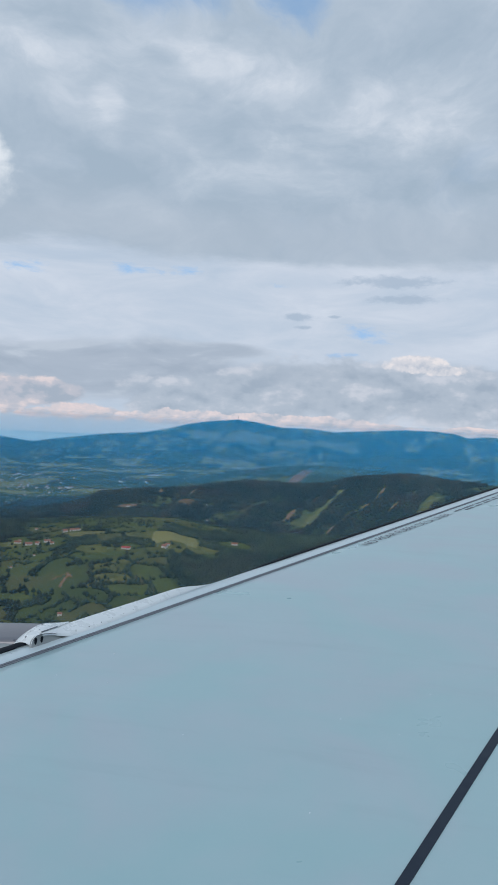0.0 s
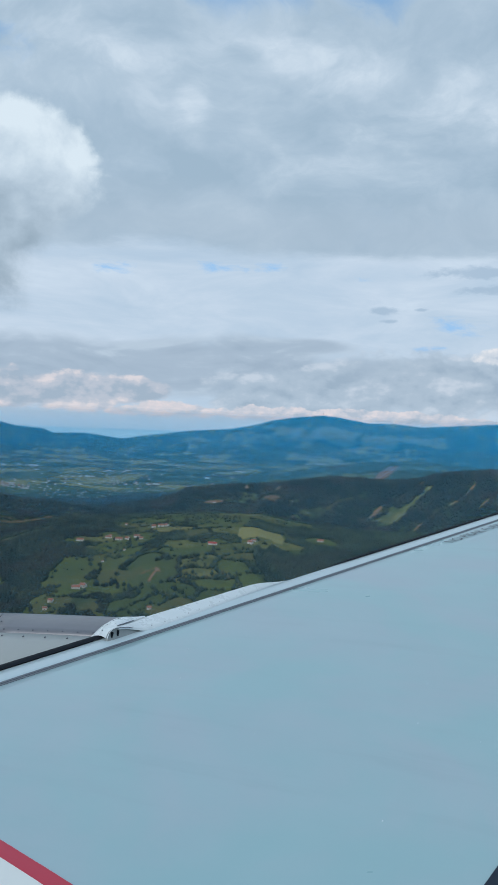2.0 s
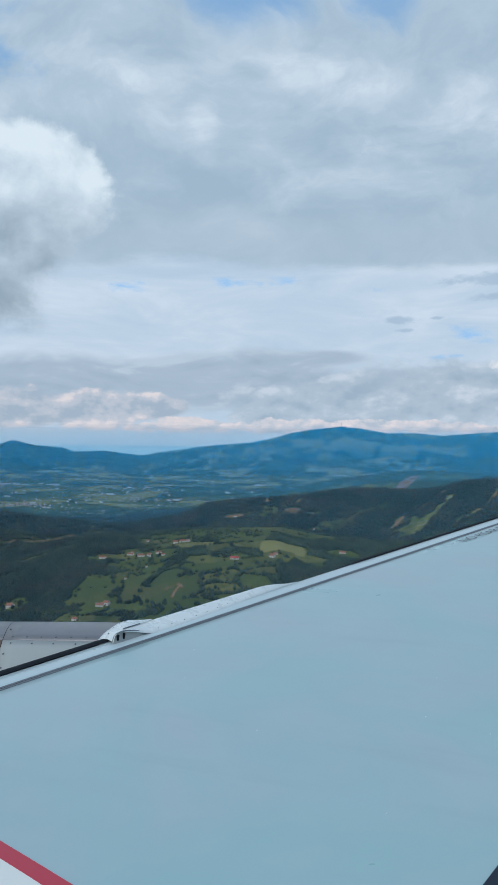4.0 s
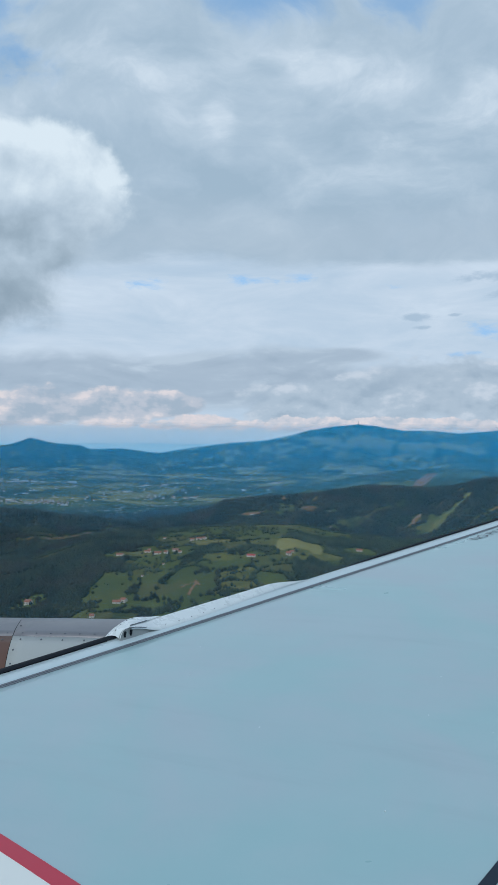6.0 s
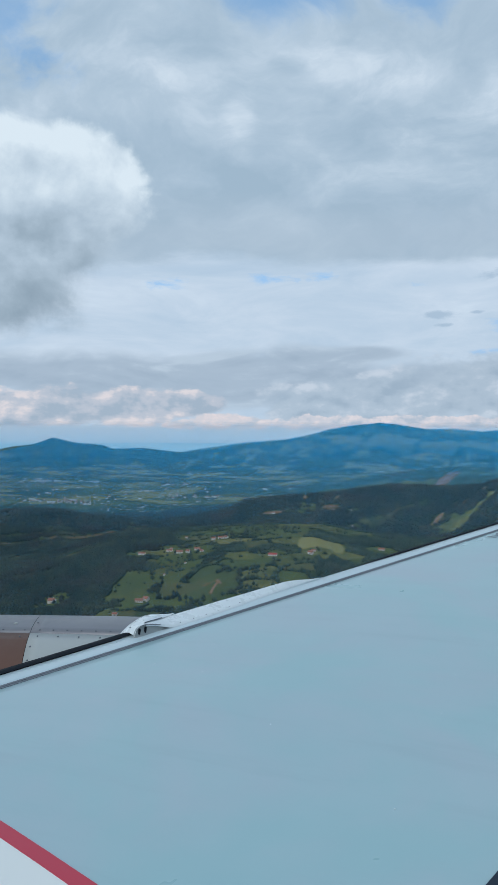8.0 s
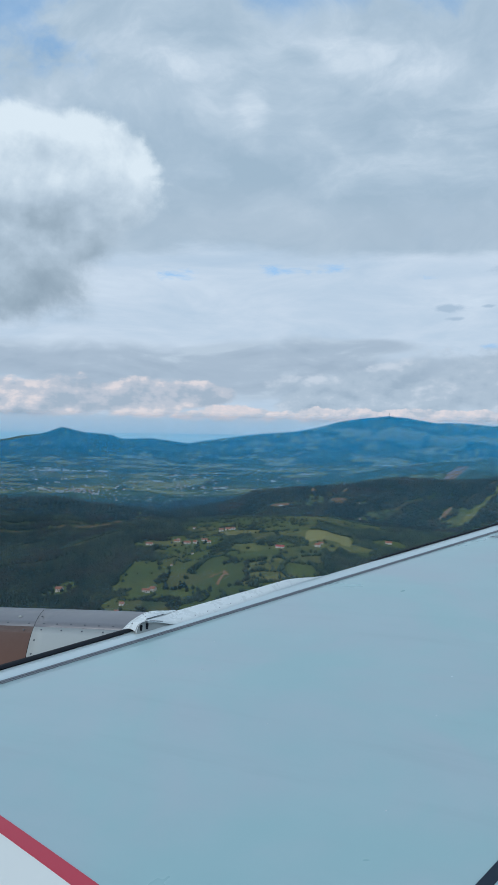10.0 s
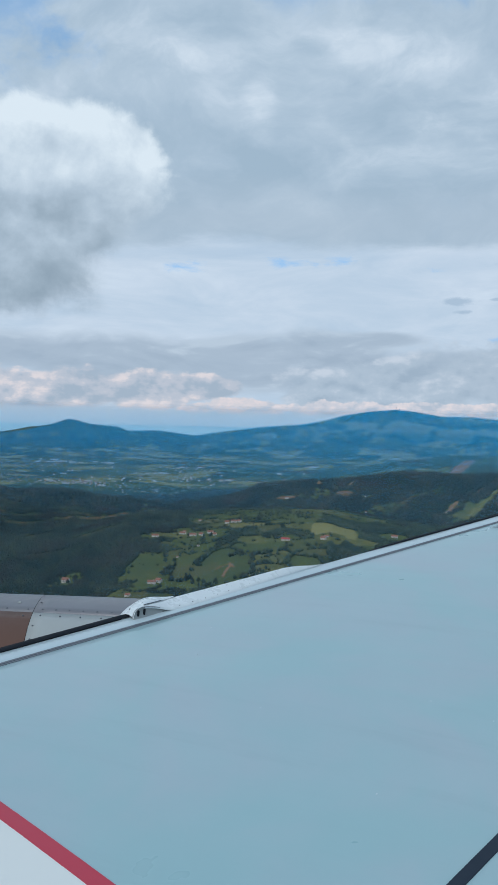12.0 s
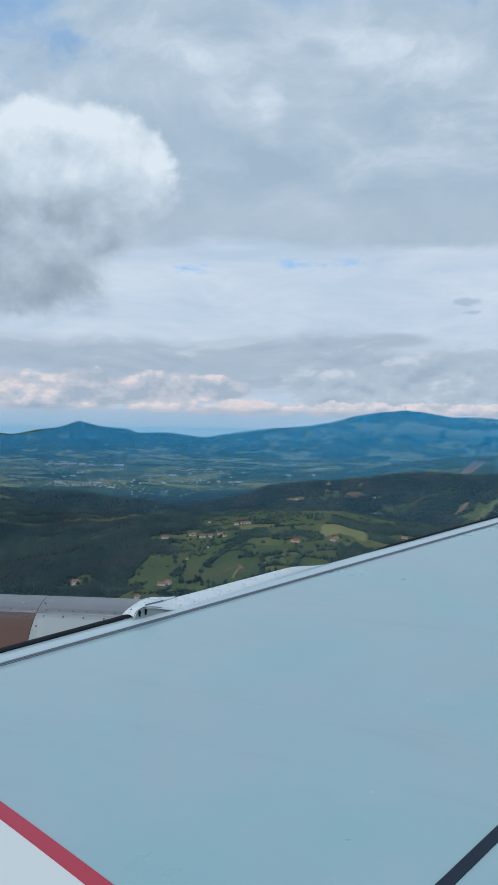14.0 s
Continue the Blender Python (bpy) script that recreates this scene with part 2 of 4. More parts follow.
    n.link(bg.outputs[0], n.add("ShaderNodeOutputWorld").inputs[0])


build_sky()

# ---------------------------------------------------------------- helpers for meshes
def mesh_object(name, verts, faces, mat, parent=None, smooth=True):
    me = bpy.data.meshes.new(name)
    me.from_pydata([tuple(map(float, v)) for v in verts], [], [tuple(map(int, f)) for f in faces])
    if smooth:
        me.polygons.foreach_set("use_smooth", [True] * len(me.polygons))
    if mat is not None:
        me.materials.append(mat)
    ob = new(name, me)
    ob.parent = parent
    return ob


def part(name, bm, mat, parent, label="", smooth=False):
    me = bpy.data.meshes.new(name)
    bm.normal_update()
    bm.to_mesh(me)
    bm.free()
    if smooth:
        me.polygons.foreach_set("use_smooth", [True] * len(me.polygons))
    me.materials.append(mat)
    ob = new(name, me)
    ob.parent = parent
    if label:
        ob["label"] = label
    return ob


def box(bm, size, m=None, bevel=0.0):
    r = bmesh.ops.create_cube(bm, size=1.0, matrix=(m or Matrix()) @ Matrix.Diagonal((*size, 1)))
    if bevel:
        edges = list({e for v in r["verts"] for e in v.link_edges})
        bmesh.ops.bevel(bm, geom=edges, offset=bevel, segments=2, affect="EDGES")


def loft(rings, closed=False):
    """Vertices and quads of a surface through rows of points."""
    verts = [p for r in rings for p in r]
    k = len(rings[0])
    faces = []
    for i in range(len(rings) - 1):
        for j in range(k if closed else k - 1):
            a, b = i * k + j, i * k + (j + 1) % k
            faces.append((a, a + k, b + k, b))
    return verts, faces


def lattice(ix, iy, seed):
    with np.errstate(over="ignore"):
        h = ix.astype(np.int64).astype(np.uint64) * np.uint64(374761393) + iy.astype(np.int64).astype(np.uint64) * np.uint64(668265263) + np.uint64(seed * 2246822519 + 977)
        h = (h ^ (h >> np.uint64(13))) * np.uint64(1274126177)
        h = (h ^ (h >> np.uint64(16))) * np.uint64(2654435761)
    return ((h >> np.uint64(20)) & np.uint64(0xFFFFF)).astype(float) / 0xFFFFF


def value_noise(x, y, seed):
    fx, fy = np.floor(x), np.floor(y)
    u, v = x - fx, y - fy
    u, v = u * u * u * (u * (u * 6 - 15) + 10), v * v * v * (v * (v * 6 - 15) + 10)
    a, b = lattice(fx, fy, seed), lattice(fx + 1, fy, seed)
    c, d = lattice(fx, fy + 1, seed), lattice(fx + 1, fy + 1, seed)
    return (a + (b - a) * u) + ((c + (d - c) * u) - (a + (b - a) * u)) * v


def fbm(x, y, scale, octaves, seed, ridged=False):
    total, amp, norm = 0.0, 1.0, 0.0
    for o in range(octaves):
        f = value_noise(x / scale * 2 ** o + 17.3 * o, y / scale * 2 ** o - 9.1 * o, seed + o)
        total = total + amp * ((1 - np.abs(2 * f - 1)) if ridged else f)
        norm, amp = norm + amp, amp * 0.5
    return total / norm


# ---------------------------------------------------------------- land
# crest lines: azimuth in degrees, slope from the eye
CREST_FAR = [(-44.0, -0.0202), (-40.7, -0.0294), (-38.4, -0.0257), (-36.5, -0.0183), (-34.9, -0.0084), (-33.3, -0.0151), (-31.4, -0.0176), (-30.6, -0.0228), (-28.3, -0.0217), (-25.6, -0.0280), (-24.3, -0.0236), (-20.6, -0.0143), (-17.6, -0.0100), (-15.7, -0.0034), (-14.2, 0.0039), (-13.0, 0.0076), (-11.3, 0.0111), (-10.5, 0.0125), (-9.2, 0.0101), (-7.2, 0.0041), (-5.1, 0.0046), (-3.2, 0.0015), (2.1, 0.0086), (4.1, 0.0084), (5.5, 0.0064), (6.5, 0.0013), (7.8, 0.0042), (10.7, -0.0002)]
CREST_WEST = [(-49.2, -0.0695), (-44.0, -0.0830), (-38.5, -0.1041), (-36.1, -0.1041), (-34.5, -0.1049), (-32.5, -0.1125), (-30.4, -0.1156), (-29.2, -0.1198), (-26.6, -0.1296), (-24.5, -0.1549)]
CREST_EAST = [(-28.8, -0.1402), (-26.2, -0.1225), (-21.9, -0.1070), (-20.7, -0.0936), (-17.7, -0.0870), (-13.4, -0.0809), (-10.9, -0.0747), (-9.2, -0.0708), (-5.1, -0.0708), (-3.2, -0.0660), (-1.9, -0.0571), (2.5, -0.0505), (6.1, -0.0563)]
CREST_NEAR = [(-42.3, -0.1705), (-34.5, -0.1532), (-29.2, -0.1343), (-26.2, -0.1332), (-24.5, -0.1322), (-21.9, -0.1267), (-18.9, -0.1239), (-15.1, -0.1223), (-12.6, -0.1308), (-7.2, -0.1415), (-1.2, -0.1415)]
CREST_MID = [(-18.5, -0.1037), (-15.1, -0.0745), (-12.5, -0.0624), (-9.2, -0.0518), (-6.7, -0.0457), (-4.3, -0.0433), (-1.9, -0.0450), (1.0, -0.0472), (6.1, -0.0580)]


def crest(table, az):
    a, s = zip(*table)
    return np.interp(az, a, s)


def bell(t, front, back):
    return np.exp(-(t / np.where(t < 0, front, back)) ** 2)


def land_height(az, r):
    """Height over the sea at an azimuth (degrees) and a distance (metres) from the eye."""
    az, r = np.asarray(az, float), np.asarray(r, float)
    x, y = r * np.sin(np.radians(az)), r * np.cos(np.radians(az))
    valley = 38 + 95 * fbm(x, y, 2600, 5, 3) * np.clip((r - 2600) / 4400, 0.2, 1)
    coast = np.clip((23600 - r) / 2100, -1, 1)
    valley = np.where(coast < 1, valley * np.clip(coast, 0, 1) - 50 * (1 - np.clip(coast, 0, 1)), valley)
    z = valley
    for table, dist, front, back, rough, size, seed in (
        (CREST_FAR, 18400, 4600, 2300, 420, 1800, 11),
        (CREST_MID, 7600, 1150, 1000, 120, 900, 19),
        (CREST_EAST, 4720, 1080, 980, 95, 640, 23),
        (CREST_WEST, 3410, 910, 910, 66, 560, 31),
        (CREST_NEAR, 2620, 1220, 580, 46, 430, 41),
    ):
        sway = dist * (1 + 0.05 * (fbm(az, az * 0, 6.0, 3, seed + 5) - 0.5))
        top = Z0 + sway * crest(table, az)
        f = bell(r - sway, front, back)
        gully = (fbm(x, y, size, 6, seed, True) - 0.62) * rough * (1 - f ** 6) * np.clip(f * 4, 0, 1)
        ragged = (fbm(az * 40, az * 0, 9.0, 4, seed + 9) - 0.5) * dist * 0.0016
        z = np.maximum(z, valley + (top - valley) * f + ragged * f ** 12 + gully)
    # elsewhere plain hills
    away = np.clip((np.abs(az + 20) - 34) / 12, 0, 1)
    other = 70 + 300 * fbm(x, y, 3800, 6, 57)
    other = np.where(r > 21000, valley, other)
    return z * (1 - away) + other * away


def squeeze(r):
    """Distances past 2.4 km are drawn in toward the eye along the line of sight."""
    r = np.asarray(r, float)
    far = np.maximum(r - 2400, 0)
    return np.where(r < 2400, r, 2400 + 2400 * far / (far + 2400))


def place(az, r, z):
    """World coordinates of a point given by azimuth, true distance and height."""
    az, r, z = np.asarray(az, float), np.asarray(r, float), np.asarray(z, float)
    k = squeeze(r) / r
    return np.stack([r * k * np.sin(np.radians(az)), r * k * np.cos(np.radians(az)), Z0 + (z - Z0) * k], -1)


_r = np.geomspace(700, 100000, 1100)


def site(az, slope):
    """The distance at which a look from the eye meets the land."""
    z = land_height(np.full_like(_r, az), _r)
    return float(_r[np.argmax(z >= Z0 + _r * slope)])


def plots(x, y, size, seed):
    """Field plots: a random number for the plot at a place, and how near its hedge is (metres)."""
    wx, wy = x + 110 * (fbm(x, y, 330, 3, seed) - 0.5), y + 110 * (fbm(x, y, 330, 3, seed + 3) - 0.5)
    u, v = (wx * 0.82 + wy * 0.57) / size, (-wx * 0.57 + wy * 0.82) / (size * 0.62)
    iu, iv = np.floor(u), np.floor(v)
    best, second, ident = np.full(u.shape, 9.0), np.full(u.shape, 9.0), np.zeros(u.shape)
    for du in (-1, 0, 1):
        for dv in (-1, 0, 1):
            cu, cv = iu + du, iv + dv
            d = np.maximum(np.abs(cu + 0.15 + 0.7 * lattice(cu, cv, seed) - u), np.abs(cv + 0.15 + 0.7 * lattice(cu, cv, seed + 1) - v))
            d = d + 0.3 * np.hypot(cu + 0.15 + 0.7 * lattice(cu, cv, seed) - u, cv + 0.15 + 0.7 * lattice(cu, cv, seed + 1) - v)
            nearer = d < best
            second = np.where(nearer, best, np.minimum(second, d))
            ident = np.where(nearer, lattice(cu, cv, seed + 2), ident)
            best = np.where(nearer, d, best)
    return ident, (second - best) * size * 0.4


# clearings and bare ground: azimuth, slope, half length, half width, turn (degrees), meadow, soil, straw
PATCHES = [
    (-14.76, -0.1481, 42, 36, 20, 1, 0, 0.8),
    (-5.66, -0.0591, 34, 190, -10, 0.2, 1, 0),
    (-5.14, -0.1183, 34, 60, -25, 1, 0, 0.3),
    (-23.25, -0.1997, 40, 40, 0, 1, 0.3, 0.3),
    (-28.78, -0.2010, 35, 60, 10, 1, 0, 0.1),
    (-14.24, -0.1025, 30, 40, 0, 0.2, 0.7, 0.2),
    (-18.51, -0.1065, 40, 20, 0, 0.2, 0.9, 0),
    (-19.38, -0.1289, 70, 40, 0, 1, 0, 0.1),
    (-32.90, -0.1394, 12, 120, -20, 0.2, 0.6, 0),
    (-36.13, -0.1552, 12, 100, -20, 0.2, 0.6, 0),
    (-9.21, -0.1016, 14, 160, -25, 0.2, 0.5, 0.2),
    (-20.25, -0.1739, 40, 30, 0, 1, 0, 0),
    (-21.09, -0.1280, 60, 22, 0, 1, 0, 0.1),
    (-15.74, -0.1258, 60, 22, 0, 1, 0, 0.15),
    (-23.45, -0.1322, 40, 18, 10, 1, 0, 0),
    (-13.41, -0.1620, 40, 25, 0, 1, 0, 0),
    (-10.88, -0.1390, 45, 18, 10, 0.9, 0, 0),
    (-27.73, -0.2239, 45, 15, 0, 1, 0, 0.4),
    (-25.81, -0.1726, 40, 30, 0, 0.9, 0, 0),
    (-13.38, -0.0050, 150, 700, 20, 1, 0, 0.8),
    (-9.41, -0.0097, 260, 500, 0, 1, 0, 0.9),
    (-11.70, -0.0207, 120, 500, 0, 1, 0, 0.5),
    (-6.34, -0.0156, 200, 500, 0, 1, 0, 0.7),
    (-16.79, -0.0280, 250, 300, 0, 1, 0, 0.5),
    (-3.16, -0.0185, 250, 400, 0, 1, 0, 0.6),
    (-20.64, -0.0300, 200, 300, 0, 1, 0, 0.5),
    (-32.45, -0.0262, 150, 400, 0, 0.9, 0, 0.4),
    (-15.08, -0.0168, 90, 500, 30, 1, 0, 0.5),
    (-24.92, -0.0400, 200, 250, 0, 1, 0, 0.5),
    (-8.38, -0.0280, 160, 300, 0, 1, 0, 0.5),
    (-34.50, -0.0875, 200, 40, 0, 1, 0, 0.8),
    (-37.28, -0.0897, 120, 40, 0, 1, 0, 0.5),
    (-30.82, -0.0912, 110, 30, 0, 1, 0, 0.4),
    (-22.91, -0.2050, 2.5, 30, 8, 0.9, 0.95, 0.5),
    (-23.17, -0.2004, 2.2, 16, -38, 0.9, 0.95, 0.5),
    (-22.57, -0.2006, 2.2, 14, 40, 0.9, 0.95, 0.5),
    (-26.24, -0.2023, 14, 50, 12, 1, 0, 0.25),
    (-15.10, -0.1235, 90, 40, 0, 1, 0, 0.1),
    (-18.52, -0.1244, 90, 30, 0, 1, 0, 0.05),
    (-12.56, -0.1320, 50, 30, 0, 1, 0, 0.1),
    (-22.17, -0.1324, 45, 30, 0, 1, 0, 0.1),
    (-17.66, -0.1364, 40, 40, 0, 1, 0, 0.05),
    (-6.65, -0.1180, 6, 60, -35, 0.2, 0.6, 0.4),
    (3.93, -0.0846, 16, 90, -28, 0.9, 0, 0.5),
    (-37.91, -0.1433, 12, 110, -35, 0.2, 0.50, 0.1),
    (-34.05, -0.1100, 11, 120, -30, 0.2, 0.50, 0.1),
    (-31.95, -0.1508, 11, 90, -30, 0.2, 0.50, 0.1),
    (-36.48, -0.1331, 10, 140, -40, 0.2, 0.50, 0.1),
    (-37.64, -0.1859, 9, 90, -50, 0.2, 0.50, 0.1),
]


# tracks and cleared strips: half width, soil, straw, then azimuth and slope of each bend
TRAILS = [
    (10, 0.8, 0.5, [(-2.86, -0.0672), (-4.63, -0.0931), (-6.80, -0.1210)]),
    (9, 0.8, 0.5, [(0.77, -0.0662), (-0.51, -0.0915), (-2.03, -0.1091), (-3.47, -0.1334)]),
    (7, 0.8, 0.4, [(3.03, -0.0698), (1.12, -0.0985)]),
    (24, 0.05, 0.5, [(-2.46, -0.0755), (-3.71, -0.0989), (-5.14, -0.1241)]),
    (16, 0.1, 0.5, [(-5.14, -0.1241), (-6.15, -0.1319)]),
    (4, 0.45, 0.1, [(-34.63, -0.1201), (-35.16, -0.1292), (-35.80, -0.1374)]),
    (4, 0.45, 0.1, [(-36.50, -0.1117), (-37.69, -0.1323)]),
    (4, 0.45, 0.1, [(-32.38, -0.1359), (-34.02, -0.1542)]),
    (16, 1, 0.2, [(-12.89, -0.0778), (-13.82, -0.0898)]),
    (14, 0.9, 0.2, [(-15.73, -0.0825), (-16.16, -0.0900)]),
]
TRAIL_LINES = [(t[0], t[1], t[2], [(site(a, s) * math.sin(radians(a)), site(a, s) * math.cos(radians(a))) for a, s in t[3]]) for t in TRAILS]

# farms: azimuth, slope, model, turn, size
FARMS = [
    (-25.59, -0.1608, 1, 20, 1.0),
    (-24.95, -0.1602, 0, -15, 0.9),
    (-24.27, -0.1567, 1, 30, 0.9),
    (-23.93, -0.1598, 0, 10, 0.7),
    (-28.43, -0.1626, 1, 15, 1.0),
    (-26.36, -0.1582, 1, 10, 0.9),
    (-23.02, -0.1435, 0, 20, 0.9),
    (-22.47, -0.1413, 1, 5, 0.9),
    (-22.08, -0.1414, 0, -20, 0.8),
    (-18.53, -0.1642, 2, 10, 1.0),
    (-15.66, -0.1610, 0, -10, 1.0),
    (-15.44, -0.1579, 1, 20, 0.7),
    (-10.38, -0.1543, 1, 10, 1.0),
    (-28.67, -0.1291, 1, 20, 0.8),
    (-27.49, -0.1191, 0, 0, 0.8),
    (-12.51, -0.1238, 0, 0, 0.7),
    (-25.07, -0.1407, 0, 10, 0.6),
    (-26.23, -0.1561, 0, 40, 0.6),
    (-25.17, -0.1744, 0, 10, 0.4),
    (-26.75, -0.1909, 0, 10, 0.4),
    (-12.55, -0.1023, 1, 15, 0.8),
    (-18.51, -0.1080, 1, 0, 0.8),
    (-35.00, -0.2203, 0, 8, 1.2),
    (-28.64, -0.2254, 1, 20, 1.0),
    (-28.11, -0.2233, 0, -10, 1.0),
    (-30.44, -0.2423, 0, 10, 0.8),
    (-30.83, -0.2509, 0, 20, 0.7),
    (-23.17, -0.2514, 0, 20, 0.7),
]
PATCH_SITES = [(site(p[0], p[1]), *p) for p in PATCHES]
FARM_SITES = [(site(p[0], p[1]), p[0]) for p in FARMS]


def cover(az, r):
    """How far the land is meadow, bare soil or straw, each 0 to 1; the plot's number and its hedge's distance."""
    x, y = r * np.sin(np.radians(az)), r * np.cos(np.radians(az))
    n1, n2 = fbm(x, y, 420, 5, 71), fbm(x, y, 1400, 3, 83)
    farm = bell(az + 20.5, 8.0, 11.0) * np.clip((r - 1570) / 260, 0, 1) * np.clip((2870 - r) / 100, 0, 1)
    plain = np.clip((r - 5600) / 900, 0, 1) * (1 - bell(r - 7500, 1300, 1000) * np.clip((az + 18) / 4, 0, 1)) * np.clip((14300 - r) / 2600, 0, 1)
    hills = np.clip((r - 11400) / 2600, 0, 1) * (0.75 + 0.9 * (fbm(x, y, 2600, 4, 131) - 0.4))
    ident, hedge = plots(x, y, 120.0, 61)
    ident2, hedge2 = plots(x, y, 300.0, 67)
    near = r < 5200
    ident, hedge = np.where(near, ident, ident2), np.where(near, hedge, hedge2 * 0.5)
    meadow = 0.60 * farm + 0.60 * plain + 0.45 * hills + (n1 - 0.5) * 2.1 + (n2 - 0.5) * 0.6 + (ident - 0.5) * 0.35
    soil = np.zeros_like(meadow)
    across, deep = az * 320.0, r * 0.20
    dry = np.clip((fbm(across, deep, 430, 5, 141) - 0.60) * 40, 0, 0.9) * np.clip((az + 26) / 5, 0, 1) + np.clip((fbm(across, deep, 90, 4, 151) - 0.60) * 36, 0, 0.8)
    # pale fields; valley straw is widened to put missing brightness into their colour
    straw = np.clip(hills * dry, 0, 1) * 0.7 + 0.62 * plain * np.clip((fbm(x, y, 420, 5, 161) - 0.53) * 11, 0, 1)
    meadow = np.maximum(meadow, straw)
    for rr, a, s, lu, lv, turn, m, so, st in PATCH_SITES:
        lu, lv = lu * 1.75, lv * 1.75
        px, py = rr * math.sin(radians(a)), rr * math.cos(radians(a))
        c, q = math.cos(radians(turn)), math.sin(radians(turn))
        dx, dy = x - px, y - py
        u, v = dx * c + dy * q, -dx * q + dy * c
        v = v + (fbm(x, y, max(lu, lv), 3, 97) - 0.5) * min(lu, lv) * 1.6
        inside = np.maximum(np.abs(u) / lu, np.abs(v) / lv)
        w = np.clip((1.45 - inside - 0.9 * (fbm(x, y, min(lu, lv) * 1.3, 4, 91) - 0.1)) * 3, 0, 1)
        meadow = meadow * (1 - w) + m * w
        hedge = np.where((w > 0.5) & (inside < 0.85), 50.0, hedge)
        soil = np.maximum(soil, so * w)
        straw = np.maximum(straw, st * w)
    for half, so, st, line in TRAIL_LINES:
        jag = (fbm(x, y, half * 5, 3, 191) - 0.5) * half * 2.2
        for (ax, ay), (bx, by) in zip(line, line[1:]):
            lx, ly = bx - ax, by - ay
            k = np.clip(((x - ax) * lx + (y - ay) * ly) / (lx * lx + ly * ly), 0, 1)
            w = np.clip((half - np.hypot(x - ax - k * lx, y - ay - k * ly) + jag) / (half * 0.4), 0, 1)
            meadow = meadow * (1 - w) + w
            soil, straw = np.maximum(soil, so * w), np.maximum(straw, st * w)
            hedge = np.where(w > 0.3, 50.0, hedge)
    for rr, a in FARM_SITES:
        d = np.hypot(x - rr * math.sin(radians(a)), y - rr * math.cos(radians(a))) * (0.7 + 0.6 * n1)
        meadow = np.maximum(meadow, np.clip((58 - d) / 14, 0, 0.8))
        hedge = np.where(d < 26, 50.0, hedge)
    return np.clip(meadow, 0, 1), soil, straw, ident, hedge


def land_material():
    m, n = material("land")
    at = n.add("ShaderNodeAttribute", attribute_name="true_place").outputs["Vector"]
    meadow = n.add("ShaderNodeAttribute", attribute_name="meadow").outputs["Fac"]
    soil = n.add("ShaderNodeAttribute", attribute_name="soil").outputs["Fac"]
    straw = n.add("ShaderNodeAttribute", attribute_name="straw").outputs["Fac"]
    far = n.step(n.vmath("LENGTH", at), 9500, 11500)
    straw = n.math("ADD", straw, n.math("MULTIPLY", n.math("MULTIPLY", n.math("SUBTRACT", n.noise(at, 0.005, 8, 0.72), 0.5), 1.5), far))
    tufts = n.noise(at, 0.07, 6, 0.72)
    groves = n.noise(at, 0.007, 5, 0.6)
    wood = n.mix(n.step(groves, 0.35, 0.65), (0.014, 0.028, 0.020), (0.042, 0.056, 0.026))
    wood = n.mix(n.step(tufts, 0.35, 0.7), wood, (0.045, 0.066, 0.026))
    wood = n.mix(n.step(n.noise(at, 0.002, 6, 0.62), 0.55, 0.66, 0, 0.7), wood, (0.085, 0.052, 0.032))
    plot = n.add("ShaderNodeAttribute", attribute_name="plot").outputs["Fac"]
    hedge = n.add("ShaderNodeAttribute", attribute_name="hedge").outputs["Fac"]
    grass = n.ramp(plot, [(0.0, (0.050, 0.070, 0.024)), (0.25, (0.074, 0.096, 0.028)), (0.55, (0.096, 0.118, 0.032)), (0.75, (0.098, 0.092, 0.042)), (0.88, (0.135, 0.138, 0.042)), (1.0, (0.205, 0.180, 0.072))])
    grass = n.mix(n.step(n.noise(at, 0.02, 6, 0.65), 0.3, 0.70, 0, 0.85), grass, (0.062, 0.082, 0.034))
    grass = n.mix(n.step(n.noise(at, 0.11, 5, 0.7), 0.54, 0.64, 0, 0.5), grass, (0.034, 0.050, 0.024))
    grass = n.mix(n.step(n.noise(at, 0.013, 7, 0.68), 0.56, 0.68, 0, 0.55), grass, (0.128, 0.112, 0.055))
    ragged = n.math("ADD", meadow, n.math("MULTIPLY", n.math("SUBTRACT", n.noise(at, 0.018, 7, 0.72), 0.5), 0.6))
    open_ground = n.step(ragged, 0.43, 0.53)
    verge = n.math("ADD", hedge, n.math("MULTIPLY", n.math("SUBTRACT", n.noise(at, 0.04, 5, 0.7), 0.5), 14.0))
    open_ground = n.math("MULTIPLY", open_ground, n.step(verge, 1.0, 3.5, 0.2, 1.0))
    col = n.mix(open_ground, wood, grass)
    # far straw is coloured paler than near straw so it shows through the haze
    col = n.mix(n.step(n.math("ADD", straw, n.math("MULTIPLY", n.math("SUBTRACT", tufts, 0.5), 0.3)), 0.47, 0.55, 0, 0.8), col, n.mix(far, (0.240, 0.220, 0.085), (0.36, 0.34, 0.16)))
    col = n.mix(n.step(n.math("ADD", soil, n.math("MULTIPLY", n.math("SUBTRACT", n.noise(at, 0.025, 6, 0.72), 0.5), 1.1)), 0.4, 0.85, 0, 0.85), col, (0.230, 0.125, 0.080))
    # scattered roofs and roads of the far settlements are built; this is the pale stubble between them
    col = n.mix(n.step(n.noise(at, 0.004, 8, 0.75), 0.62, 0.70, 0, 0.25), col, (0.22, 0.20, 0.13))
    relief = n.math("ADD", n.math("MULTIPLY", tufts, 4.0), n.math("MULTIPLY", n.math("MULTIPLY", n.noise(at, 0.0028, 7, 0.62), 60.0), far))
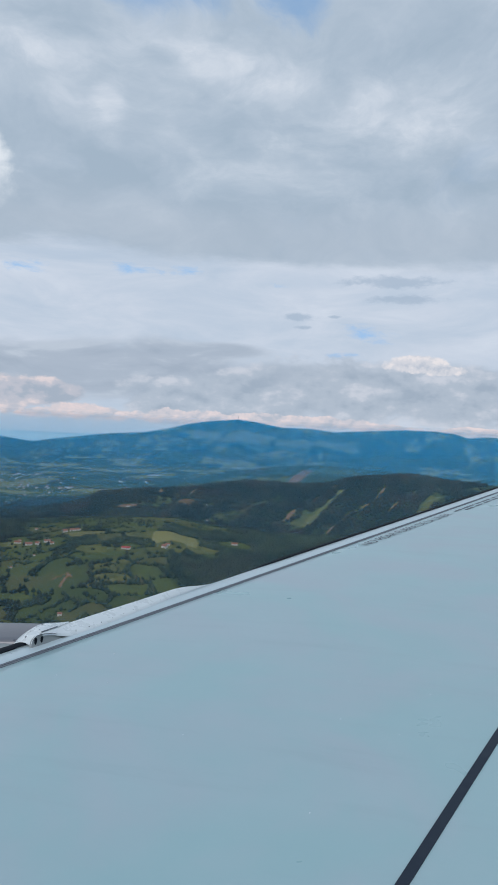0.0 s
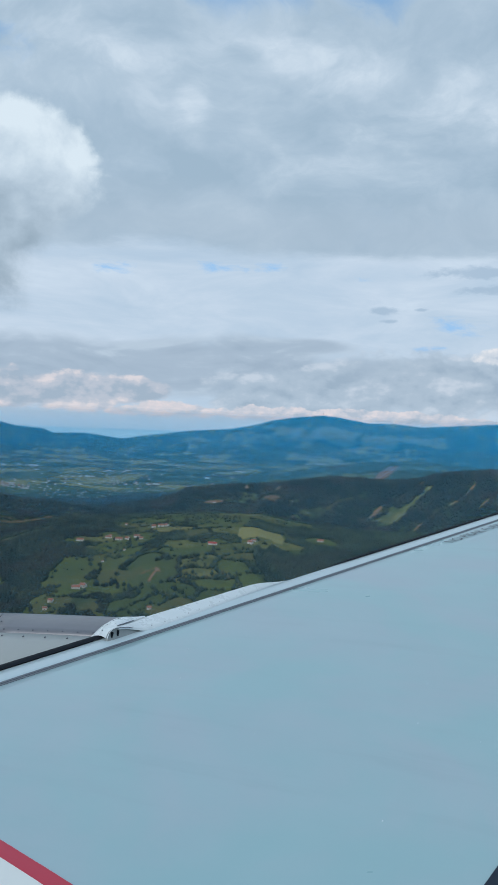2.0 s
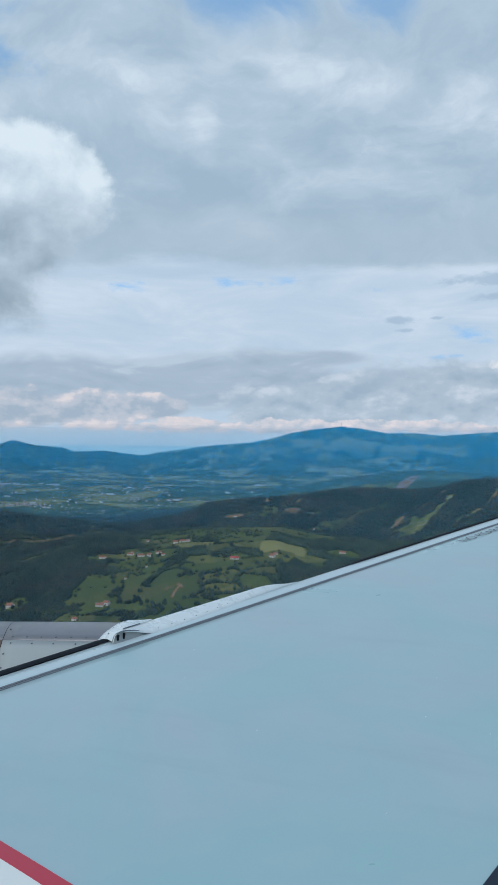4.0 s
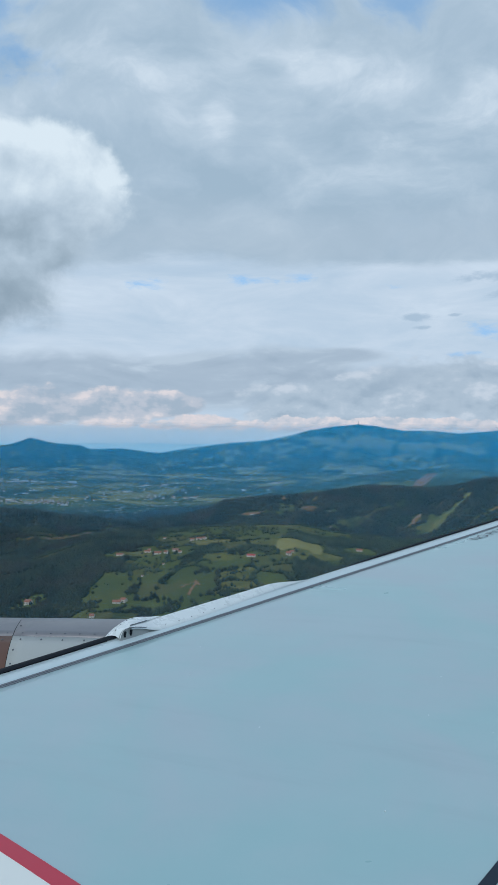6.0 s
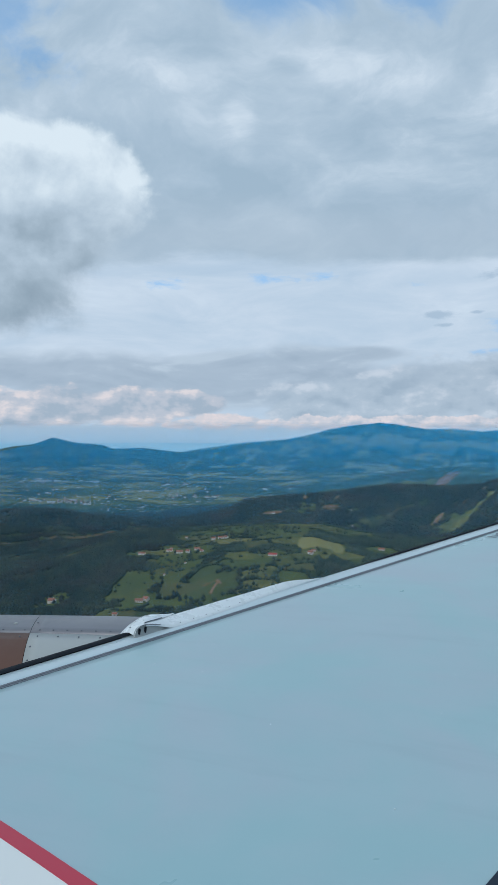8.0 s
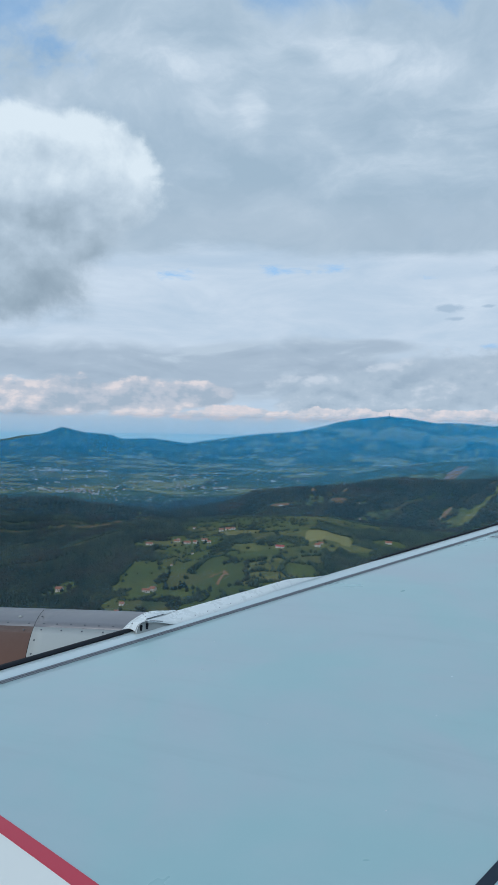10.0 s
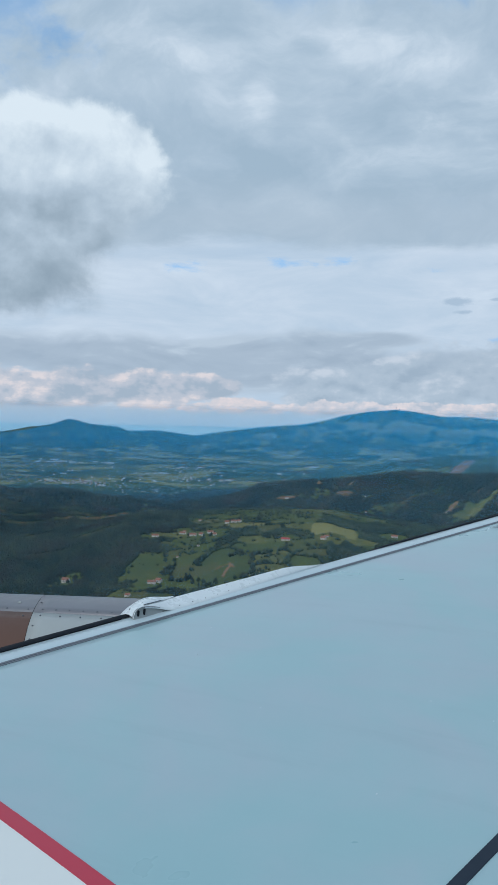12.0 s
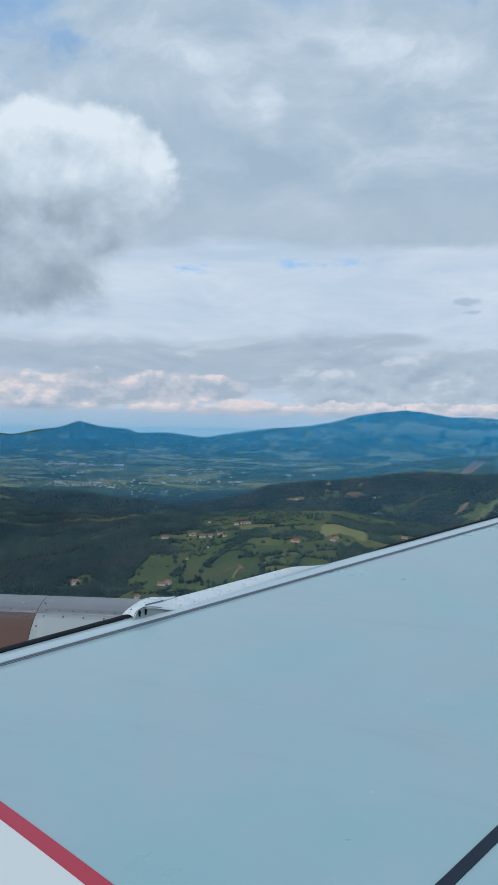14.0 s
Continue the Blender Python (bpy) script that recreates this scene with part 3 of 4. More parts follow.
    n.out(n.surface(col, 0.95, 0, n.bump(relief, 0.6, 1.0), 0.1))
    return m


def build_land():
    view = np.linspace(-46, 11, 880)
    rest = np.linspace(11, 314, 100)[1:-1]
    az = np.concatenate([view, rest])
    r = np.concatenate([[0.004, 200, 420], np.geomspace(660, 1750, 40)[:-1], np.linspace(1750, 3060, 180)[:-1], np.linspace(3060, 5800, 150)[:-1], np.linspace(5800, 20800, 230)[:-1], np.geomspace(20800, 46000, 22)])
    A, R = np.meshgrid(az, r, indexing="ij")
    Z = land_height(A, R)
    P = place(A, R, Z)
    na, nr = A.shape
    i, j = np.meshgrid(np.arange(na), np.arange(nr - 1), indexing="ij")
    k = (i + 1) % na
    faces = np.stack([i * nr + j, i * nr + j + 1, k * nr + j + 1, k * nr + j], -1).reshape(-1, 4)
    me = bpy.data.meshes.new("ground")
    me.vertices.add(na * nr)
    me.vertices.foreach_set("co", P.reshape(-1))
    me.loops.add(len(faces) * 4)
    me.loops.foreach_set("vertex_index", faces.reshape(-1).astype(np.int32))
    me.polygons.add(len(faces))
    me.polygons.foreach_set("loop_start", np.arange(0, len(faces) * 4, 4, dtype=np.int32))
    me.polygons.foreach_set("use_smooth", np.ones(len(faces), dtype=bool))
    me.update(calc_edges=True)
    T = np.stack([R * np.sin(np.radians(A)), R * np.cos(np.radians(A)), Z], -1)
    me.attributes.new("true_place", "FLOAT_VECTOR", "POINT").data.foreach_set("vector", T.reshape(-1).astype(np.float32))
    for name, values in zip(("meadow", "soil", "straw", "plot", "hedge"), cover(A, R)):
        me.attributes.new(name, "FLOAT", "POINT").data.foreach_set("value", values.reshape(-1).astype(np.float32))
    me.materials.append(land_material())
    return tagged(new("ground", me), "hilly green land with woods, meadows and blue distant mountains", "ground", kind="structure")


ground = build_land()


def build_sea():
    """The sea far behind the mountains; it glows, with the pale air over it put into its colour."""
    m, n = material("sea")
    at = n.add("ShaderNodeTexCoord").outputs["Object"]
    haze_glow = n.mix(n.step(n.noise(n.vmath("MULTIPLY", at, (1.0, 1.0, 6.0)), 0.004, 5), 0.35, 0.65), (0.29, 0.52, 0.71), (0.34, 0.565, 0.74))
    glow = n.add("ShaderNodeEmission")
    n.link(haze_glow, glow.inputs[0])
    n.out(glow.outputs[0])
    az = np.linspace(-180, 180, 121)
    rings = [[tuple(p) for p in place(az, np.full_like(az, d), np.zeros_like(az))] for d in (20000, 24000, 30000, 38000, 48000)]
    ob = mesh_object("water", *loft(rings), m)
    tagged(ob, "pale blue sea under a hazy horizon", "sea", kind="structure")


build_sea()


def build_haze():
    """Added sheets that stand in for haze before and between the ridges: their blue tint scatters daylight and lets the
    rest through.
    """
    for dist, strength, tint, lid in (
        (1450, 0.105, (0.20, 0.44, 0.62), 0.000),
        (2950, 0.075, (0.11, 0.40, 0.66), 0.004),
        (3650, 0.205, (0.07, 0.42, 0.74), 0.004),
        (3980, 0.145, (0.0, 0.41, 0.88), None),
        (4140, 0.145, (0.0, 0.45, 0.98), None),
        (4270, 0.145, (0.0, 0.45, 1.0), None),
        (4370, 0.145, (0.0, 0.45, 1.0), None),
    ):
        m, n = material("haze_sheet")
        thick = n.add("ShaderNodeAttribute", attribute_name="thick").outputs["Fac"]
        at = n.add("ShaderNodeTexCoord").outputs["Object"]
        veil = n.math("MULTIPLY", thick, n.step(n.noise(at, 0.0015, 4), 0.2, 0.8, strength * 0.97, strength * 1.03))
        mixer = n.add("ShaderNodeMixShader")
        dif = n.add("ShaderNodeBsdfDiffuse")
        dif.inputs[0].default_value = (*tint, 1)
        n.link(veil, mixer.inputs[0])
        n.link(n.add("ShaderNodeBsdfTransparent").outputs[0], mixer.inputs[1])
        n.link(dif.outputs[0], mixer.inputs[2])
        n.out(mixer.outputs[0])
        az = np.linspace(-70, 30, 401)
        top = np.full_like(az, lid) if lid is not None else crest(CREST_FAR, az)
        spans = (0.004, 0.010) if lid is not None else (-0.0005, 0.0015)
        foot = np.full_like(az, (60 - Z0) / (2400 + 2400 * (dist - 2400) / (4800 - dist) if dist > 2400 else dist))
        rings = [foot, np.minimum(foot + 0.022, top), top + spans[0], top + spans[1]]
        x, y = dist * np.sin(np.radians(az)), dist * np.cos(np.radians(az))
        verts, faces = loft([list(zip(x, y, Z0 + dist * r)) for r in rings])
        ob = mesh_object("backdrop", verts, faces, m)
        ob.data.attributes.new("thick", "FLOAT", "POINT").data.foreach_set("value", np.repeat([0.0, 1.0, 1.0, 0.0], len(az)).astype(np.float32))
        tagged(ob, "thin blue tinted sheet standing in for haze over the valley", "haze", kind="structure")


build_haze()

# ---------------------------------------------------------------- the aircraft's wing
def painted(name, color, rough=0.35, dirt=0.12, metal=0.0, scale=1.0, spec=0.5):
    m, n = material(name)
    at = n.add("ShaderNodeTexCoord").outputs["Object"]
    big = n.noise(at, 0.9 * scale, 5, 0.6)
    small = n.noise(at, 14.0 * scale, 6, 0.65)
    col = n.mix(n.step(big, 0.3, 0.7, 0, dirt), color, tuple(c * 0.75 for c in color))
    col = n.mix(n.step(n.noise(at, 3.5 * scale, 7, 0.7), 0.5, 0.75, 0, dirt), col, tuple(min(1, c * 1.15) for c in color))
    r = n.step(small, 0.2, 0.8, rough * 0.9, rough * 1.12)
    n.out(n.surface(col, r, metal, None, spec))
    return m


def wing_paint():
    """Grey-blue paint, faintly clouded by grime and polish."""
    m, n = material("wing_grey_paint")
    at = n.add("ShaderNodeTexCoord").outputs["Object"]
    cloud = n.noise(at, 1.1, 5, 0.55, 0.4)
    col = n.mix(n.step(cloud, 0.35, 0.68), (0.290, 0.456, 0.486), (0.352, 0.446, 0.494))
    col = n.mix(n.step(n.noise(at, 2.6, 4, 0.55), 0.30, 0.85, 0, 0.35), col, (0.36, 0.49, 0.53))
    grime = n.noise(n.vmath("MULTIPLY", at, (0.35, 2.2, 1.0)), 2.4, 7, 0.66)
    col = n.mix(n.step(grime, 0.50, 0.80, 0, 0.30), col, (0.24, 0.35, 0.39))
    n.out(n.surface(col, n.step(cloud, 0.2, 0.8, 0.26, 0.36), 0.0))
    return m


WING_GREY = wing_paint()
WING_LIGHT = painted("slat_light_paint", (0.45, 0.555, 0.60), 0.30)
APRON = painted("apron_paint", (0.60, 0.665, 0.69), 0.28, 0.05)
WHITE = painted("white_paint", (0.69, 0.72, 0.70), 0.35)
PANEL = painted("pale_panel_paint", (0.33, 0.36, 0.36), 0.40, 0.3)
BLACK = painted("matte_black", (0.010, 0.014, 0.020), 0.85, spec=0.12)
SEAM = painted("seam_grey", (0.115, 0.135, 0.16), 0.6)
RED = painted("red_paint", (0.45, 0.035, 0.065), 0.35)
SCUFF = painted("bare_scuff", (0.62, 0.70, 0.74), 0.5)
DARK_BLUE = painted("dark_sealant", (0.016, 0.026, 0.042), 0.6, spec=0.25)
COWL = painted("cowl_metal", (0.20, 0.205, 0.225), 0.34, 0.5, 0.45)
BROWN = painted("brown_metal", (0.14, 0.072, 0.05), 0.42, 0.4, 0.5)

SWEEP = radians(25)


def edge_point(u):
    """A point on the seam behind the slat, u metres along it."""
    return -3.059 + math.sin(SWEEP) * u, 1.426 + math.cos(SWEEP) * u, Z0 - 1.324 + 0.0634 * u


def camber(xi):
    return 0.06 * (1 - math.exp(-xi / 0.8)) - 0.006 * xi * xi


def on_wing(u, xi, lift=0.0):
    """A point xi metres aft of the slat seam, on the skin or lifted off it."""
    x, y, z = edge_point(u)
    return x + xi, y, z + camber(max(xi, 0)) + lift


def wing_at(x, y, lift=0.0):
    u = (y - 1.426) / math.cos(SWEEP)
    return on_wing(u, x - edge_point(u)[0], lift)


def strip(points, width, lift, name, mat, parent, label="", thick=0.003):
    """A band laid on the skin along a line of (x, y) places."""
    rows = []
    for i, (x, y) in enumerate(points):
        a, b = points[max(i - 1, 0)], points[min(i + 1, len(points) - 1)]
        dx, dy = b[0] - a[0], b[1] - a[1]
        l = math.hypot(dx, dy)
        nx, ny = -dy / l * width / 2, dx / l * width / 2
        p, q = wing_at(x + nx, y + ny, lift), wing_at(x - nx, y - ny, lift)
        rows.append([(p[0], p[1], p[2] - thick * 2), p, q, (q[0], q[1], q[2] - thick * 2)])
    ob = mesh_object(name, *loft(rows), mat, parent, False)
    if label:
        ob["label"] = label
    return ob


def smooth(u, a, b):
    k = max(0.0, min(1.0, (u - a) / (b - a)))
    return k * k * (3 - 2 * k)


ARCH = ((2.572, 0.004), (2.580, 0.030), (2.592, 0.046), (2.611, 0.056), (2.639, 0.058), (2.678, 0.052), (2.739, 0.036), (2.80, 0.014), (2.85, 0.002))


def arch(u):
    """Height of the arched lip over the slat."""
    a, h = zip(*ARCH)
    return float(np.interp(u, a, h))


def apron_edge(u):
    """Aft edge of the pylon apron: place across the slat, and lift."""
    return -0.10 + 0.024 * smooth(u, 2.74, 2.86) - 0.095 * smooth(u, 2.95, 4.30), max(arch(u), 0.003)


def apron_crown(u):
    """Forward shoulder of the apron."""
    fall = 1 - smooth(u, 3.92, 4.46)
    return -0.105 - 0.095 * smooth(u, 2.60, 2.98) + 0.045 * smooth(u, 3.9, 4.46), 0.054 * fall - 0.018 + 0.029 * (1 - smooth(u, 2.62, 2.93))


def build_wing():
    wing = tagged(new("aircraft_wing"), "light grey swept airliner wing with a red root stripe", "wing")
    us = [-0.5 + 0.2 * i for i in range(84)]
    xis = [0.012, 0.1, 0.2, 0.35, 0.5, 0.75, 1.0, 1.4, 1.8, 2.3, 2.8, 3.4, 4.0, 4.8]

    def chord(u):
        return max(0.35, min(1.0, 1.06 - 0.042 * max(u, 0)))

    rows = []
    for u in us:
        k = chord(u)
        rows.append([on_wing(u, 0.012, -0.03)] + [on_wing(u, xi * k) for xi in xis] + [on_wing(u, xi * k, -0.05 - 0.09 * (4.8 - xi)) for xi in reversed(xis)])
    part_skin = mesh_object("upper_skin", *loft(rows, True), WING_GREY, wing)
    part_skin["label"] = "smooth light grey painted wing skin"
    # slat between the seam and the dark nose
    rows = []
    for u in us:
        rows.append([on_wing(u, -0.008, -0.03), on_wing(u, -0.008), on_wing(u, -0.05, 0.002), on_wing(u, -0.11, 0.001), on_wing(u, -0.172, -0.004), on_wing(u, -0.175, -0.02)])
    mesh_object("slat", *loft(rows), WING_LIGHT, wing)["label"] = "pale grey leading edge slat"
    # nose, its black standing for the dark ground it mirrors, open where the apron stands
    for name, lo, hi in (("nose_strip", -0.5, 2.66), ("nose_strip", 4.10, 16.0)):
        k = int((hi - lo) / 0.15)
        rows = []
        for i in range(k + 1):
            u = lo + (hi - lo) * i / k
            w = 0.075 if lo < 0 else 0.002 + 0.053 * smooth(u, 4.2, 5.4)
            dip = 0.0 if lo < 0 else -0.03 * (1 - smooth(u, 4.25, 5.2))
            rows.append([on_wing(u, -0.172, dip), on_wing(u, -0.176, 0.003 + dip), on_wing(u, -0.17 - 0.5 * w, 0.003 + dip), on_wing(u, -0.17 - w, -0.002 + dip), on_wing(u, -0.19 - w, -0.03 + dip), on_wing(u, -0.19 - w, -0.10), on_wing(u, -0.18, -0.22), on_wing(u, 0.3, -0.36)])
        mesh_object(name, *loft(rows), BLACK, wing)["label"] = "leading edge nose with mirrored dark ground put into its black"
    # seam: two fine dark lines with a grey bed
    line = [edge_point(u)[:2] for u in us]
    for off in (-0.013, 0.013):
        strip([(x + off, y) for x, y in line], 0.018, 0.002, "seam", SEAM, wing, "dark grey slat seam")
    # pylon apron: a white skin that swells toward the nose, its aft edge curving out to the nose
    rows = []
    for i in range(49):
        u = 2.65 + 1.85 * i / 48
        near, crown = apron_edge(u), apron_crown(u)
        run, sink = 1 - 0.85 * smooth(u, 3.9, 4.46), 0.03 * smooth(u, 4.22, 4.46)
        mids = []
        for k in (0.03, 0.25, 0.5, 0.75):
            w = k + 0.25 * k * (1 - k)
            mids.append(on_wing(u, near[0] + (crown[0] - near[0]) * k, near[1] + (crown[1] - near[1]) * w + (0.004 if k < 0.1 else 0.002) - sink))
        rows.append([on_wing(u, near[0] + 0.002, near[1] - 0.006)] + mids + [on_wing(u, crown[0], crown[1] - sink), on_wing(u, crown[0] - 0.03 * run, crown[1] - 0.012 - sink), on_wing(u, crown[0] - 0.06 * run, crown[1] - 0.07), on_wing(u, crown[0] - 0.06 * run, -0.25)])
    mesh_object("pylon_apron", *loft(rows), APRON, wing)["label"] = "white swollen fairing above the engine pylon"
    # red stripe with the white root beyond it
    strip([(-2.831, 2.408), (-2.506, 2.292), (-2.14, 2.161), (-1.815, 2.045), (-1.53, 1.943), (-1.327, 1.87), (-1.124, 1.797), (-0.717, 1.652), (-0.107, 1.434), (0.502, 1.216), (1.112, 0.997), (1.722, 0.779)], 0.052, 0.004, "root_stripe", RED, wing, "red painted root stripe")
    strip([(-0.623, 0.854), (-0.269, 1.73), (-0.092, 2.169), (0.129, 2.717), (0.351, 3.265), (0.616, 3.922)], 0.036, 0.004, "sealant_line", DARK_BLUE, wing, "dark blue sealant line")
    rows = []
    for x, y in [(-2.831, 2.408), (-2.506, 2.292), (-2.14, 2.161), (-1.815, 2.045), (-1.53, 1.943), (-1.327, 1.87), (-1.124, 1.797), (-0.717, 1.652), (-0.107, 1.434), (0.502, 1.216), (1.112, 0.997), (1.722, 0.779)]:
        rows.append([wing_at(x, y, 0.003), wing_at(x - 0.03, y - 0.1, 0.004), wing_at(x - 0.08, y - 0.3, 0.01), wing_at(x - 0.15, y - 0.55, 0.06), wing_at(x - 0.2, y - 0.75, 0.16), wing_at(x - 0.24, y - 0.9, 0.30)])
    mesh_object("root_fairing", *loft(rows), WHITE, wing)["label"] = "white wing root fairing"
    return wing


wing = build_wing()


def build_engine():
    engine = tagged(new("aircraft_engine"), "grey and white jet engine nacelle hung under the wing", "engine")
    cy, cz, tilt = 4.5, Z0 - 2.315, math.tan(radians(4.5))

    def skin(x, phi, grow=0.0):
        """phi: degrees from the top toward the cabin."""
        k = (x + 3.0)
        radius = 1.0 - 0.012 * max(0, k) ** 2 - 0.03 * max(0, -k - 1.5) ** 2 + grow
        return x + 0.0085 * max(phi, -10), cy - radius * math.sin(radians(phi)), cz + tilt * k + radius * math.cos(radians(phi))

    def panel(name, x0, x1, a0, a1, mat, label, grow=0.0):
        rows = []
        for i in range(17):
            x = x0 + (x1 - x0) * i / 16
            inner = [skin(x, a0, grow - 0.012)] + [skin(x, a0 + (a1 - a0) * j / 24, grow) for j in range(25)] + [skin(x, a1, grow - 0.012)]
            rows.append(inner)
        rows.insert(0, [(p[0], cy + (p[1] - cy) * 0.985, cz + (p[2] - cz) * 0.985) for p in rows[0]])
        ob = mesh_object(name, *loft(rows), mat, engine)
        ob["label"] = label
        return ob

    split = 13.0
    upper = panel("upper_cowl", -3.268, -1.6, -100, split, COWL, "grey metallic upper cowl")
    fore = panel("forward_cowl", -5.6, -3.272, -100, split, COWL, "grey metallic forward cowl")
    side = panel("side_panel", -3.268, -1.6, split + 0.35, 130, PANEL, "pale side panel")
    panel("thrust_door", -5.6, -3.272, split + 0.35, 130, BROWN, "brown metal panel")
    panel("seam_backing", -5.6, -1.6, -100, 130, BLACK, "dark gap behind the panels", -0.014)
    bm0 = bmesh.new()
    bmesh.ops.create_uvsphere(bm0, u_segments=8, v_segments=5, radius=0.0065)
    first = part("rivet", bm0, SEAM, upper)
    first.matrix_basis = Matrix.Translation(skin(-3.2, split - 2.2))
    spots = [(-3.2 + 0.11 * i, split - 2.2) for i in range(1, 13)] + [(-3.2 + 0.16 * i, split + 2.4) for i in range(9)] + [(-3.24, split - 9), (-3.235, split + 9), (-3.235, split + 16), (-3.32, split - 2), (-3.5, split - 2), (-3.34, split + 3)]
    for x, phi in spots:
        ob = new("rivet", first.data)
        ob.parent = side if phi > split else (upper if x > -3.27 else fore)
        ob.matrix_basis = Matrix.Translation(skin(x, phi))
    # latch on the forward cowl
    bm = bmesh.new()
    bmesh.ops.create_uvsphere(bm, u_segments=12, v_segments=6, radius=1.0, matrix=Matrix.Translation(skin(-3.42, split - 8)) @ Matrix.Diagonal((0.016, 0.012, 0.008, 1)))
    part("latch", bm, PANEL, fore, "small pale latch", True)
    # low white fairing where the pylon meets the wing, its arched grey recess and two slots
    def far_lip(k):
        u = 2.655 + 0.345 * k
        return u, -0.25, -0.004 + 0.062 * math.sin(math.pi * min(1.0, (0.93 * k) ** 0.8)) + 0.006 * k

    def near_lip(k):
        u = 2.574 + 0.40 * k ** 1.25
        return (u, -0.101, arch(u)) if u < 2.645 else (u, apron_crown(u)[0], apron_crown(u)[1] + 0.002)

    def fairing_point(k, w):
        a, b = near_lip(k), far_lip(k)
        u, xi, lift = (a[i] + (b[i] - a[i]) * w for i in range(3))
        return on_wing(u, xi, lift + 0.010 * math.sin(math.pi * w))

    rows = []
    for i in range(33):
        k = i / 32
        u, xi, lift = far_lip(k)
        rows.append([fairing_point(k, w / 8) for w in range(9)] + [on_wing(u, xi - 0.03, lift - 0.02), on_wing(u, xi - 0.05, lift - 0.16)])
    cap = mesh_object("pylon_fairing", *loft(rows), APRON, engine)
    cap["label"] = "low white fairing over the pylon"
    rows = []
    for i in range(27):
        u = 2.573 + 0.274 * i / 26
        h = arch(u)
        rows.append([on_wing(u, -0.092, -0.012), on_wing(u, -0.104, 0.45 * h), on_wing(u, -0.112, h + 0.001)])
    recess = mesh_object("recess", *loft(rows), PANEL, engine)
    recess["label"] = "arched grey recess under the fairing"
    for u in (2.606, 2.648):
        bm = bmesh.new()
        box(bm, (0.014, 0.010, 0.036), Matrix.Translation(on_wing(u, -0.101, 0.030)) @ Matrix.Rotation(radians(10), 4, "Y"), 0.003)
        part("slot", bm, BLACK, recess)

    def seal(line, radius, name, owner):
        rows = []
        for q in line:
            c = Vector(on_wing(*q))
            rows.append([tuple(c + Vector((0.4 * math.cos(a), -0.9 * math.cos(a), math.sin(a))) * radius) for a in (0.0, 1.05, 2.09, 3.14, 4.19, 5.24, 6.28)])
        mesh_object(name, *loft(rows), SEAM, owner)

    seal([(u, -0.100, arch(u) + 0.003) for u in [2.574 + 0.01 * i for i in range(26)]], 0.0022, "lip_seal", recess)
    seal([(u, apron_crown(u)[0] - 0.002, apron_crown(u)[1] + 0.005) for u in [2.655 + 0.02 * i for i in range(11)]], 0.0026, "joint_seal", cap)
    for k, w, size in ((0.07, 0.62, 1.0), (0.20, 0.75, 0.7), (0.33, 0.72, 0.7), (0.45, 0.74, 0.7), (0.30, 0.3, 0.5), (0.6, 0.75, 0.6)):
        ob = new("rivet", first.data)
        ob.parent = cap
        ob.matrix_basis = Matrix.Translation(fairing_point(k, w)) @ Matrix.Diagonal((size, size, size * 0.6, 1))
    return engine


engine = build_engine()

# ---------------------------------------------------------------- woods
def blobs(az, r, z, radius, tall, seed):
    """Small uneven tree crowns, joined: one low lump of eight faces each."""
    rng = np.random.default_rng(seed)
    base = np.array([(1, 0, 0), (0, 1, 0), (-1, 0, 0), (0, -1, 0), (0, 0, 1.1), (0, 0, -1)], float)
    tri = np.array([(0, 1, 4), (1, 2, 4), (2, 3, 4), (3, 0, 4), (1, 0, 5), (2, 1, 5), (3, 2, 5), (0, 3, 5)])
    k = len(az)
    scale = squeeze(r) / r
    centre = place(az, r, z + radius * tall * 0.55)
    jitter = 1 + 0.35 * (rng.random((k, len(base), 1)) - 0.5)
    spin = rng.random(k) * 6.283
    c, q = np.cos(spin)[:, None], np.sin(spin)[:, None]
    turned = np.stack([base[None, :, 0] * c - base[None, :, 1] * q, base[None, :, 0] * q + base[None, :, 1] * c, np.repeat(base[None, :, 2], k, 0)], -1)
    v = turned * jitter * (radius * scale)[:, None, None] * np.array([1, 1, 1.0])
    v[:, :, 2] *= tall[:, None]
    v += centre[:, None, :]
    f = (tri[None] + (np.arange(k) * len(base))[:, None, None]).reshape(-1, 3)
    return v.reshape(-1, 3), f


def tri_mesh(name, verts, faces, mat):
    me = bpy.data.meshes.new(name)
    me.vertices.add(len(verts))
    me.vertices.foreach_set("co", verts.reshape(-1).astype(np.float32))
    me.loops.add(len(faces) * 3)
    me.loops.foreach_set("vertex_index", faces.reshape(-1).astype(np.int32))
    me.polygons.add(len(faces))
    me.polygons.foreach_set("loop_start", np.arange(0, len(faces) * 3, 3, dtype=np.int32))
    me.update(calc_edges=True)
    me.materials.append(mat)
    return new(name, me)


def leaf_material(name, brown, dark):
    m, n = material(name)
    rnd = n.add("ShaderNodeNewGeometry").outputs["Random Per Island"]
    at = n.add("ShaderNodeTexCoord").outputs["Object"]
    col = n.ramp(rnd, [(0.0, (0.021, 0.038, 0.032)), (0.35, (0.039, 0.059, 0.043)), (0.7, (0.061, 0.080, 0.047)), (0.92, (0.090, 0.105, 0.053)), (1.0, (0.115, 0.102, 0.062))])
    stand = n.noise(at, 0.006, 5, 0.6)
    col = n.mix(n.step(stand, 0.38, 0.60, 0.75, 0.0), col, (0.014, 0.026, 0.021))
    col = n.mix(n.step(n.noise(at, 0.004, 4, 0.6), 0.50, 0.62, 0, 0.5), col, brown)
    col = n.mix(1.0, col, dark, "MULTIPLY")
    n.out(n.surface(col, 0.9, 0, None, 0.15))
    return m


